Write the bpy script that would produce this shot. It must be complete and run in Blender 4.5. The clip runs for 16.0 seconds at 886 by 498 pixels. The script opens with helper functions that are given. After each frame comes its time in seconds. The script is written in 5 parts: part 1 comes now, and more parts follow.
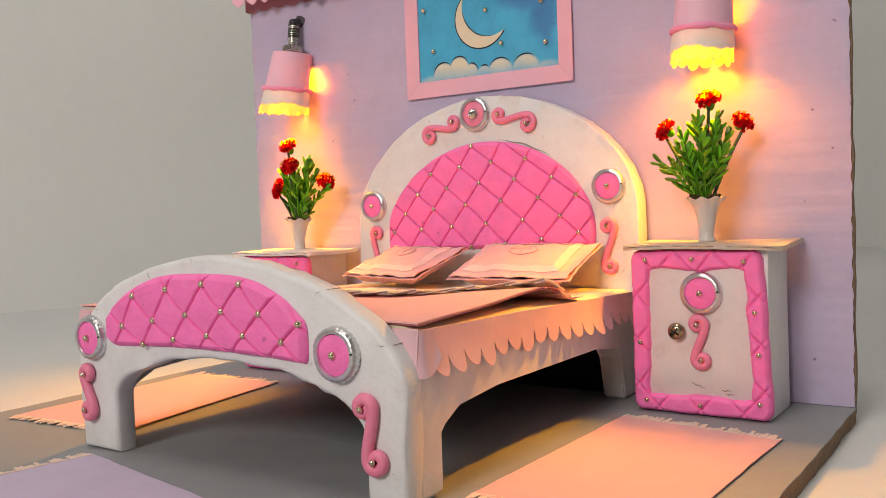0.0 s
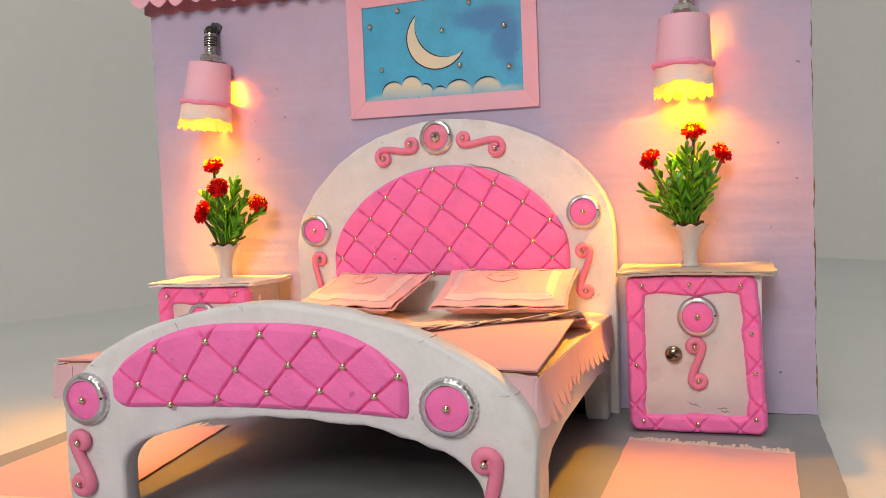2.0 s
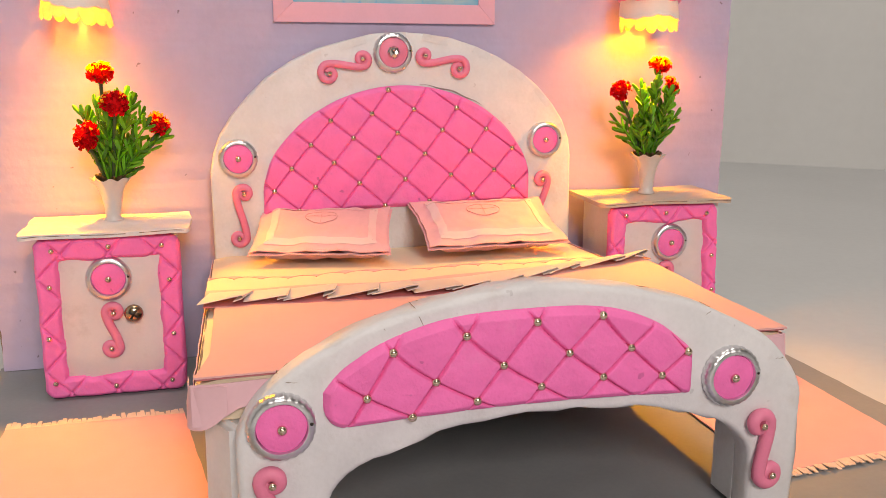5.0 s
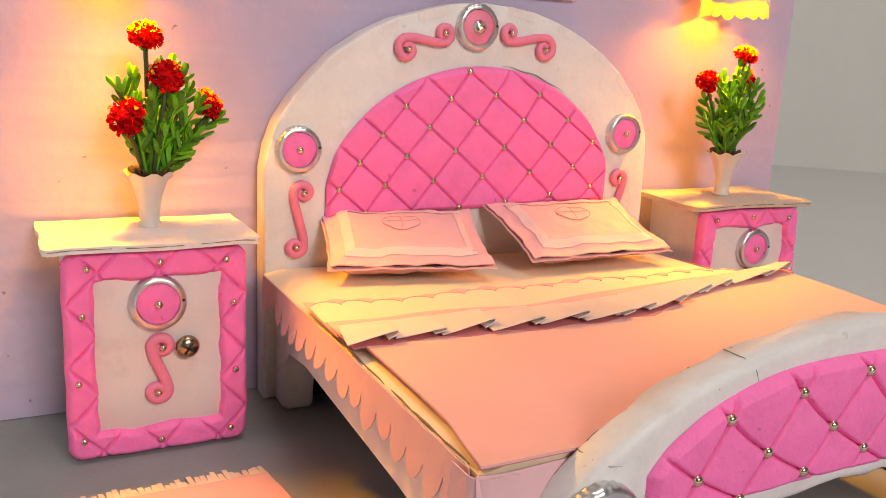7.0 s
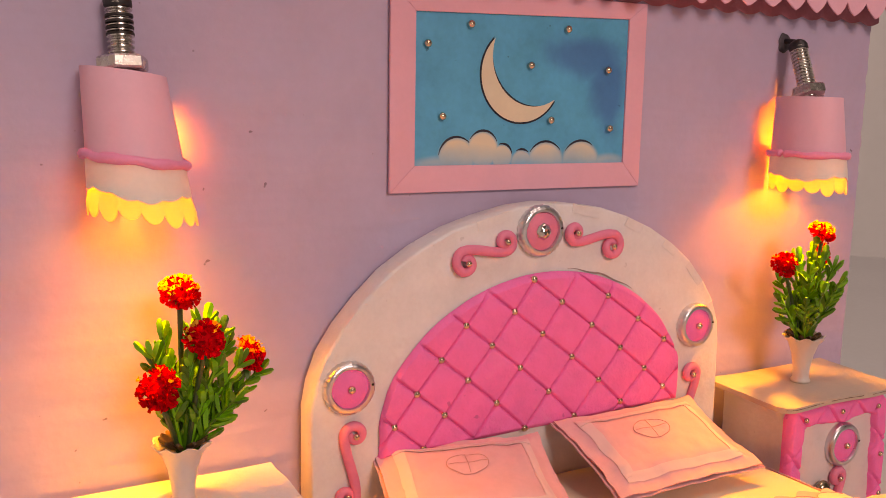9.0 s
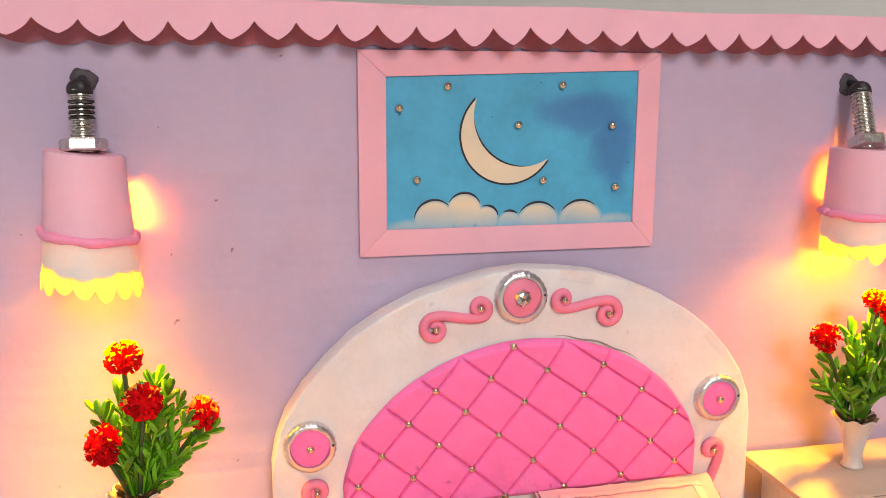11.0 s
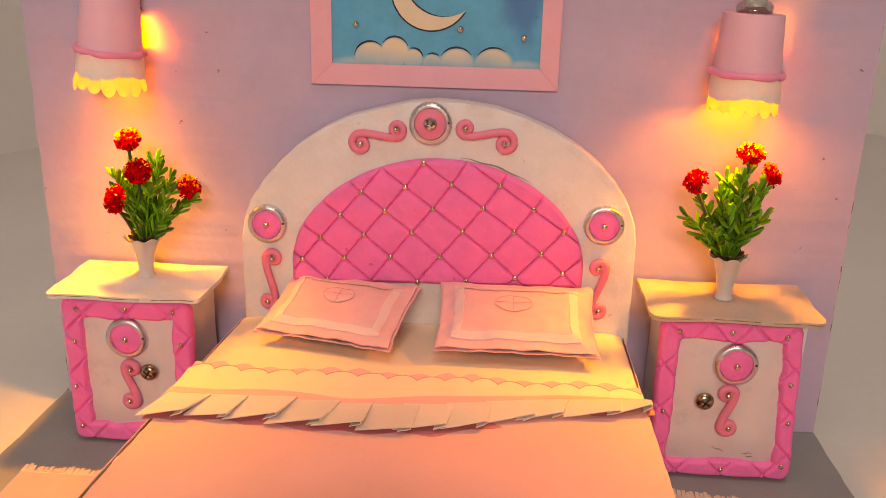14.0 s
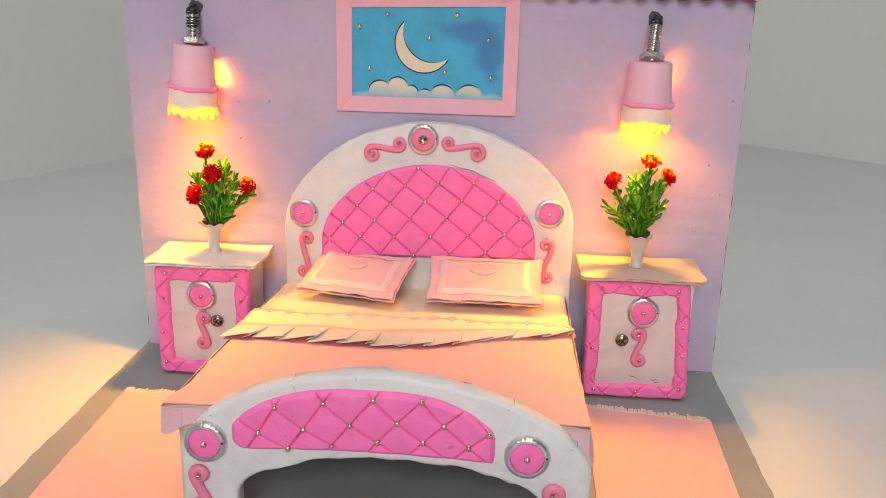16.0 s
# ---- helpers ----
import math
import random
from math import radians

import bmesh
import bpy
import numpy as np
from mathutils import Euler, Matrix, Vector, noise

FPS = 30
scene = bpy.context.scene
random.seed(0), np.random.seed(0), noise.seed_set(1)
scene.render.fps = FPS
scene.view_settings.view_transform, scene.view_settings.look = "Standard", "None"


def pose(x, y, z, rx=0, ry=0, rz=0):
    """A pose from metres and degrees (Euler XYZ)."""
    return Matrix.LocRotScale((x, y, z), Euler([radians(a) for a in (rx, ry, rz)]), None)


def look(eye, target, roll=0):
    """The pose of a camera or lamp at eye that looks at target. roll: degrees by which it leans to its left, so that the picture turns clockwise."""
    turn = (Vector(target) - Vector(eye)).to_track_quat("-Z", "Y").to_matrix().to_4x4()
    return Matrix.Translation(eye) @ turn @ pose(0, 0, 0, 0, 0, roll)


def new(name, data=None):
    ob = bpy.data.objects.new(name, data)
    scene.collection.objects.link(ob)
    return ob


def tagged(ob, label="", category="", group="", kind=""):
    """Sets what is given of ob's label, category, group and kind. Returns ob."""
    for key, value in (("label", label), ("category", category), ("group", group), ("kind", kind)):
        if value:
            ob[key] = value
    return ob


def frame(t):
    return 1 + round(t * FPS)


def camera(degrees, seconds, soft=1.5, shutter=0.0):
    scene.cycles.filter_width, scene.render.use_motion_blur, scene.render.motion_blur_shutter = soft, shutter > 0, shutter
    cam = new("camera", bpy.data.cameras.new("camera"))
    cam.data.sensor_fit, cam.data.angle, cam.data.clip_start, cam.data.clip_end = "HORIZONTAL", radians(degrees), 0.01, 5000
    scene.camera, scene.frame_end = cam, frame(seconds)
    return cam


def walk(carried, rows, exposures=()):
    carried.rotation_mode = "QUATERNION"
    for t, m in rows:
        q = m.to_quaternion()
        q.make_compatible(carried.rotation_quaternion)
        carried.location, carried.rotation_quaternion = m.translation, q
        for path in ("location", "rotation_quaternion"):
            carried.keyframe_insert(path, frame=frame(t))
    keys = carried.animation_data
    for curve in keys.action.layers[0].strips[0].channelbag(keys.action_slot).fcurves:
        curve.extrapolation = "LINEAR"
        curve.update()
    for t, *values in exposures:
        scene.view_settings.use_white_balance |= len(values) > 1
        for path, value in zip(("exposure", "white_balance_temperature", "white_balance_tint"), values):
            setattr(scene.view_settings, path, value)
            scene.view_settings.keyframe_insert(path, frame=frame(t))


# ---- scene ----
cam = camera(53.3, 16.0, soft=0.6)
PATH = [
    (0, 0.2739, -0.4409, 0.1015, 87.11, 2.12, 34.35),
    (0.5, 0.2424, -0.45, 0.1007, 86.48, 2.55, 29.94),
    (1, 0.2184, -0.4586, 0.1011, 86.69, 2.68, 25.71),
    (1.5, 0.1959, -0.4677, 0.1124, 86.84, 2.44, 21.95),
    (2, 0.1591, -0.4799, 0.119, 86.59, 2.32, 17.88),
    (2.5, 0.1211, -0.4861, 0.1254, 85.42, 1.79, 13.2),
    (3, 0.0725, -0.4796, 0.1321, 84.81, 0.93, 6.83),
    (3.5, 0.0267, -0.4773, 0.1387, 83.12, 0.61, 1),
    (6, -0.1506, -0.4007, 0.1507, 76.37, -1.17, -22.1),
    (6.5, -0.1735, -0.3728, 0.1492, 76.7, -1.82, -24.09),
    (7, -0.1741, -0.3434, 0.1437, 77.03, -2.71, -26.61),
    (7.5, -0.1753, -0.3205, 0.1489, 77.23, -2.94, -27.79),
    (8, -0.1738, -0.3056, 0.1631, 78.27, -2.54, -28.11),
    (8.5, -0.1807, -0.2945, 0.1756, 79.82, -1.95, -27.96),
    (9, -0.1785, -0.2811, 0.1964, 80.83, -1.03, -28.19),
    (11.5, -0.0527, -0.311, 0.2272, 79.01, -0.45, -7.1),
    (12, -0.0147, -0.3167, 0.2257, 78.9, -0.86, -1.48),
    (12.5, 0.0147, -0.3349, 0.2273, 77.17, -1.35, 2.72),
    (13, 0.0313, -0.3478, 0.2204, 74.86, -1.43, 4.03),
    (13.5, 0.0355, -0.3745, 0.2227, 72.92, -1.24, 4.26),
    (14, 0.039, -0.4027, 0.2239, 71.45, -1.25, 4.23),
    (14.5, 0.0441, -0.4365, 0.2259, 70.68, -1.25, 4.15),
    (15, 0.0466, -0.4797, 0.2335, 70.21, -1.26, 4.1),
    (15.5, 0.0498, -0.5159, 0.241, 70.92, -1.2, 4.16),
    (16, 0.0581, -0.5515, 0.245, 73.15, -1.27, 4.44),
]
EXPOSURES = [
    (0.0, 0.0, 7050, 13), (2.0, 0.0, 6900, 12), (3.5, 0.0, 7100, 15), (6.0, 0.06, 7200, 17), (7.0, 0.0, 7200, 16), (8.0, -0.22, 7800, 26), (8.5, -0.50, 8500, 39), (9.0, -0.44, 8700, 40),
    (11.5, 0.18, 6850, 15), (12.5, 0.13, 6950, 19), (13.5, -0.36, 9300, 33), (14.5, -0.35, 9100, 28), (15.5, 0.0, 7000, 14), (16.0, 0.05, 6600, 10),
]
walk(cam, [(t, pose(*p)) for t, *p in PATH], EXPOSURES)

# light settings
WINDOW_W, CEILING_W = 16.5, 5.4
LED_W, BEAM_W, LED_COLOUR = 0.31, 2.6, (1.0, 0.42, 0.0)

# ---------- light of the room: a bright window behind the viewer, walls all round, unseen ones dark ---
world = bpy.data.worlds.new("room_air")
world.use_nodes = True
scene.world = world
world.node_tree.nodes["Background"].inputs[0].default_value = (0.80, 0.90, 1.0, 1)
world.node_tree.nodes["Background"].inputs[1].default_value = 0.0


def area_lamp(name, eye, target, sx, sy, watts, colour):
    data = bpy.data.lights.new(name, "AREA")
    data.shape, data.size, data.size_y, data.energy, data.color = "RECTANGLE", sx, sy, watts, colour
    ob = new(name, data)
    ob.matrix_world = look(eye, target)
    return ob


area_lamp("window_daylight", (0.05, -1.78, 0.97), (0.0, 0.0, 0.1), 0.62, 0.5, WINDOW_W, (1.0, 0.985, 0.955))
area_lamp("ceiling_panel_light", (0.1, -0.45, 1.78), (0.1, -0.3, 0.0), 0.55, 0.55, CEILING_W, (1.0, 0.985, 0.955))


def led_lamp(name, at, watts, colour):
    """The glow of the diode's amber body inside the shade."""
    data = bpy.data.lights.new(name, "POINT")
    data.energy, data.color, data.shadow_soft_size = watts, colour, 0.0045
    ob = new(name, data)
    ob.location = at
    return ob


def led_beam(name, at, target, watts, cone):
    """The narrow forward beam of a lensed diode."""
    data = bpy.data.lights.new(name, "SPOT")
    data.energy, data.color, data.shadow_soft_size, data.spot_size, data.spot_blend = watts, LED_COLOUR, 0.0060, radians(cone), 1.0
    ob = new(name, data)
    ob.matrix_world = look(at, target)
    return ob


# ---------- materials ----------
def mat(name, colour, rough=0.6, metal=0.0, vary=0.10, scale=120.0, bump=0.15, fine=900.0, stain=None, stain_amount=0.0,
        stain_scale=35.0, translucent=0.0, sheen=0.0, coat=0.0, per_object=0.0, per_island=0.0, spec=0.5, dist=0.0004, speck=0.0):
    m = bpy.data.materials.new(name)
    m.use_nodes = True
    nt = m.node_tree
    b = nt.nodes["Principled BSDF"]
    out = nt.nodes["Material Output"]
    L = nt.links
    b.inputs["Roughness"].default_value = rough
    b.inputs["Metallic"].default_value = metal
    b.inputs["Specular IOR Level"].default_value = spec
    b.inputs["Coat Weight"].default_value = coat
    b.inputs["Sheen Weight"].default_value = sheen
    tc = nt.nodes.new("ShaderNodeTexCoord")
    n1 = nt.nodes.new("ShaderNodeTexNoise")
    n1.inputs["Scale"].default_value, n1.inputs["Detail"].default_value = scale, 5
    n2 = nt.nodes.new("ShaderNodeTexNoise")
    n2.inputs["Scale"].default_value, n2.inputs["Detail"].default_value = fine, 4
    L.new(tc.outputs["Object"], n1.inputs["Vector"])
    L.new(tc.outputs["Object"], n2.inputs["Vector"])
    add = nt.nodes.new("ShaderNodeMath")
    add.operation = "MULTIPLY_ADD"
    L.new(n2.outputs["Fac"], add.inputs[0])
    add.inputs[1].default_value = 0.45
    L.new(n1.outputs["Fac"], add.inputs[2])
    hsv = nt.nodes.new("ShaderNodeHueSaturation")
    hsv.inputs["Color"].default_value = (*colour, 1)
    mr = nt.nodes.new("ShaderNodeMapRange")
    mr.inputs["From Min"].default_value, mr.inputs["From Max"].default_value = 0.45, 1.0
    mr.inputs["To Min"].default_value, mr.inputs["To Max"].default_value = 1 - vary, 1 + vary * 0.6
    L.new(add.outputs[0], mr.inputs["Value"])
    val = mr.outputs[0]
    if per_object or per_island:
        src = nt.nodes.new("ShaderNodeObjectInfo").outputs["Random"] if per_object else nt.nodes.new("ShaderNodeNewGeometry").outputs["Random Per Island"]
        amount = per_object or per_island
        m2 = nt.nodes.new("ShaderNodeMapRange")
        m2.inputs["To Min"].default_value, m2.inputs["To Max"].default_value = 1 - amount, 1 + amount
        L.new(src, m2.inputs["Value"])
        mul = nt.nodes.new("ShaderNodeMath")
        mul.operation = "MULTIPLY"
        L.new(val, mul.inputs[0])
        L.new(m2.outputs[0], mul.inputs[1])
        val = mul.outputs[0]
    L.new(val, hsv.inputs["Value"])
    col = hsv.outputs["Color"]
    if stain:
        n3 = nt.nodes.new("ShaderNodeTexNoise")
        n3.inputs["Scale"].default_value, n3.inputs["Detail"].default_value, n3.inputs["Roughness"].default_value = stain_scale, 8, 0.65
        L.new(tc.outputs["Object"], n3.inputs["Vector"])
        r3 = nt.nodes.new("ShaderNodeMapRange")
        r3.inputs["From Min"].default_value, r3.inputs["From Max"].default_value = 0.56, 0.74
        r3.inputs["To Max"].default_value = stain_amount
        L.new(n3.outputs["Fac"], r3.inputs["Value"])
        mix = nt.nodes.new("ShaderNodeMix")
        mix.data_type = "RGBA"
        L.new(r3.outputs[0], mix.inputs[0])
        L.new(col, mix.inputs[6])
        mix.inputs[7].default_value = (*stain, 1)
        col = mix.outputs[2]
    if speck:
        n4 = nt.nodes.new("ShaderNodeTexNoise")
        n4.inputs["Scale"].default_value, n4.inputs["Detail"].default_value = 210, 2
        L.new(tc.outputs["Object"], n4.inputs["Vector"])
        r4 = nt.nodes.new("ShaderNodeMapRange")
        r4.inputs["From Min"].default_value, r4.inputs["From Max"].default_value = 0.735, 0.765
        r4.inputs["To Max"].default_value = speck
        L.new(n4.outputs["Fac"], r4.inputs["Value"])
        dark = nt.nodes.new("ShaderNodeMix")
        dark.data_type = "RGBA"
        L.new(r4.outputs[0], dark.inputs[0])
        L.new(col, dark.inputs[6])
        dark.inputs[7].default_value = (colour[0] * 0.25, colour[1] * 0.2, colour[2] * 0.2, 1)
        col = dark.outputs[2]
    L.new(col, b.inputs["Base Color"])
    rr = nt.nodes.new("ShaderNodeMapRange")
    rr.inputs["To Min"].default_value, rr.inputs["To Max"].default_value = max(0.02, rough - 0.12), min(1.0, rough + 0.12)
    L.new(n1.outputs["Fac"], rr.inputs["Value"])
    L.new(rr.outputs[0], b.inputs["Roughness"])
    if bump:
        bp = nt.nodes.new("ShaderNodeBump")
        bp.inputs["Strength"].default_value, bp.inputs["Distance"].default_value = bump, dist
        L.new(add.outputs[0], bp.inputs["Height"])
        L.new(bp.outputs[0], b.inputs["Normal"])
    if translucent:
        tr = nt.nodes.new("ShaderNodeBsdfTranslucent")
        L.new(col, tr.inputs["Color"])
        ms = nt.nodes.new("ShaderNodeMixShader")
        ms.inputs[0].default_value = translucent
        L.new(b.outputs[0], ms.inputs[1])
        L.new(tr.outputs[0], ms.inputs[2])
        L.new(ms.outputs[0], out.inputs["Surface"])
    return m


def glow(name, colour, strength):
    m = bpy.data.materials.new(name)
    m.use_nodes = True
    b = m.node_tree.nodes["Principled BSDF"]
    b.inputs["Base Color"].default_value = (*colour, 1)
    b.inputs["Emission Color"].default_value = (*colour, 1)
    b.inputs["Emission Strength"].default_value = strength
    return m


M_ROOM = mat("room_wall_paint", (0.72, 0.73, 0.72), 0.8, vary=0.05, scale=3, fine=60, bump=0.05)
M_DIM = mat("unseen_wall_dark_paint", (0.30, 0.28, 0.26), 0.8, vary=0.05, scale=3, fine=60, bump=0.05)
M_TABLE = mat("table_sheet", (0.65, 0.665, 0.67), 0.55, vary=0.06, scale=6, fine=150, bump=0.04)
M_CEIL = mat("ceiling_paint", (0.75, 0.75, 0.75), 0.9, vary=0.03, scale=3, fine=60, bump=0.0)
M_LAV = mat("lavender_paper", (0.50, 0.425, 0.60), 0.62, vary=0.07, scale=40, fine=260, bump=0.8, stain=(0.40, 0.30, 0.40), stain_amount=0.25, stain_scale=22, speck=0.7)
M_KRAFT = mat("corrugated_card_edge", (0.24, 0.155, 0.095), 0.9, vary=0.35, scale=300, fine=1500, bump=0.6)
M_GREY = mat("grey_card", (0.27, 0.28, 0.295), 0.65, vary=0.10, scale=45, fine=500, bump=0.3, stain=(0.28, 0.26, 0.24), stain_amount=0.35)
M_WHITE = mat("white_paint_on_card", (0.735, 0.73, 0.745), 0.5, vary=0.08, scale=90, fine=600, bump=0.8, stain=(0.52, 0.44, 0.40), stain_amount=0.35, stain_scale=60, speck=0.22)
M_WHITEP = mat("white_paper_door", (0.72, 0.66, 0.66), 0.55, vary=0.05, scale=90, fine=700, bump=0.15, stain=(0.42, 0.34, 0.30), stain_amount=0.4, stain_scale=55)
M_CLAY = mat("hot_pink_foam_clay", (1.0, 0.20, 0.525), 0.6, vary=0.08, scale=150, fine=1100, bump=0.8, dist=0.0007, stain=(0.96, 0.25, 0.53), stain_amount=0.6, stain_scale=90, spec=0.3, speck=0.35)
M_ROLL = mat("rose_clay_roll", (0.84, 0.23, 0.37), 0.5, vary=0.08, scale=160, fine=900, bump=0.2)
M_PINK = mat("pink_card", (0.83, 0.44, 0.55), 0.65, vary=0.05, scale=70, fine=700, bump=0.12, stain=(0.60, 0.22, 0.26), stain_amount=0.2)
M_SHADE = mat("pink_shade_card", (0.84, 0.49, 0.61), 0.6, vary=0.05, scale=70, fine=700, bump=0.12, translucent=0.03)
M_VALSHADOW = mat("valance_shadow_maroon", (0.40, 0.15, 0.19), 0.7, vary=0.2, scale=60, fine=500, bump=0.15, stain=(0.52, 0.34, 0.42), stain_amount=0.6, stain_scale=70)
M_BLANKET = mat("peach_pink_paper", (0.79, 0.425, 0.41), 0.65, vary=0.06, scale=45, fine=500, bump=0.22)
M_BLUSH = mat("pink_paper_strip", (0.80, 0.44, 0.45), 0.65, vary=0.06, scale=60, fine=600, bump=0.15)
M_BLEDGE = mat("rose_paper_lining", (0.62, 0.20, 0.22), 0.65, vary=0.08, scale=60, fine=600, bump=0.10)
M_SKIRT = mat("pale_pink_paper", (0.76, 0.47, 0.52), 0.65, vary=0.05, scale=60, fine=600, bump=0.12)
M_CREAM = mat("cream_paper", (0.80, 0.67, 0.50), 0.65, vary=0.05, scale=60, fine=600, bump=0.14)
M_RUFFLE = mat("ivory_paper_pleat", (0.81, 0.75, 0.73), 0.65, vary=0.05, scale=60, fine=600, bump=0.12, per_object=0.05, translucent=0.25)
M_PILLOW = mat("blush_paper_pillow", (0.81, 0.45, 0.48), 0.65, vary=0.08, scale=80, fine=600, bump=0.4)
M_PTRIM = mat("pale_paper_tape", (0.83, 0.58, 0.57), 0.6, vary=0.05, scale=80, fine=600, bump=0.15)
M_CUT_SHADOW = mat("cut_edge_and_shadow", (0.68, 0.34, 0.31), 0.7, vary=0.1, bump=0.0)
M_RUG = mat("salmon_felt_rug", (0.80, 0.42, 0.42), 0.9, vary=0.06, scale=70, fine=1500, bump=0.2)
M_RUGL = mat("lilac_felt_rug", (0.56, 0.47, 0.62), 0.9, vary=0.06, scale=70, fine=1500, bump=0.2)
M_FRINGE = mat("cream_fringe", (0.78, 0.60, 0.50), 0.9, vary=0.15, scale=200, fine=1500, bump=0.3)
M_ALU = mat("crimped_aluminium", (0.68, 0.68, 0.70), 0.32, 1.0, vary=0.08, scale=200, fine=900, bump=0.25)
M_STEEL = mat("zinc_bolt", (0.62, 0.60, 0.56), 0.26, 1.0, vary=0.12, scale=300, fine=1500, bump=0.1)
M_BEAD = mat("gold_silver_bead", (0.74, 0.61, 0.45), 0.14, 1.0, vary=0.05, scale=300, fine=900, bump=0.0)
M_SCREW = mat("antique_screw", (0.42, 0.33, 0.22), 0.22, 1.0, vary=0.2, scale=400, fine=1500, bump=0.1)
M_DARK = mat("dark_recess", (0.02, 0.015, 0.012), 0.5, vary=0.1, bump=0.0)
M_BLACK = mat("black_sleeve", (0.018, 0.017, 0.02), 0.45, vary=0.2, scale=300, bump=0.3)
M_VASE = mat("white_plastic_vase", (0.80, 0.72, 0.68), 0.35, vary=0.04, scale=100, fine=700, bump=0.05, translucent=0.15)
M_LEAF = mat("green_plastic_leaf", (0.105, 0.36, 0.012), 0.30, vary=0.2, scale=200, fine=900, bump=0.1, per_island=0.6, translucent=0.22)
M_STEM = mat("dark_stem", (0.035, 0.075, 0.02), 0.5, vary=0.2, scale=200, fine=900, bump=0.1)
M_MOSS = mat("brown_leaf_base", (0.085, 0.05, 0.018), 0.5, vary=0.3, scale=300, bump=0.2, per_island=0.4)
M_LID = mat("beige_painted_card", (0.55, 0.46, 0.38), 0.55, vary=0.08, scale=80, fine=600, bump=0.4, stain=(0.40, 0.30, 0.22), stain_amount=0.5, stain_scale=45)
M_PETAL = mat("red_fabric_petal", (0.62, 0.006, 0.008), 0.9, spec=0.1, vary=0.2, scale=300, fine=1500, bump=0.2, per_island=0.5, translucent=0.1)
M_PETAL_LIT = mat("lamplit_petal_orange", (0.90, 0.42, 0.03), 0.7, vary=0.2, scale=300, fine=1500, bump=0.2, per_island=0.3, translucent=0.3)
# White rim paper, tinted yellow to carry the bulb's glow in its colour.
M_RIM = mat("glow_tinted_rim_paper", (0.88, 0.80, 0.48), 0.6, vary=0.05, scale=100, fine=700, bump=0.1, translucent=0.7)
M_TRIM = mat("pink_clay_roll", (0.93, 0.31, 0.50), 0.5, vary=0.08, scale=160, fine=900, bump=0.2)
M_COLLAR = mat("cream_collar_card", (0.84, 0.76, 0.70), 0.6, vary=0.06, scale=100, fine=700, bump=0.2, translucent=0.07)
M_LED = glow("led_lens", (1.0, 0.60, 0.07), 140.0)
M_MOON = mat("cream_print", (0.74, 0.66, 0.50), 0.5, vary=0.06, scale=100, fine=700, bump=0.05)
M_INK = mat("black_ink", (0.012, 0.014, 0.03), 0.5, vary=0.1, bump=0.0)
M_GREYMARK = mat("grey_mark", (0.32, 0.26, 0.25), 0.7, vary=0.3, scale=600, bump=0.2)
M_CRACK_GAP = mat("brown_cracks_and_gap_shadow", (0.26, 0.18, 0.13), 0.9, vary=0.35, scale=700, bump=0.3)
M_UNDERBED = mat("underbed_shadow_black", (0.010, 0.009, 0.010), 0.9, vary=0.3, scale=60, bump=0.15, spec=0.1)
M_HOLEPATCH = mat("dark_hole_patch", (0.07, 0.06, 0.075), 0.6, vary=0.4, scale=200, bump=0.3)
M_CRYSTAL = mat("clear_rhinestone", (0.62, 0.60, 0.58), 0.04, 1.0, vary=0.0, bump=0.0)


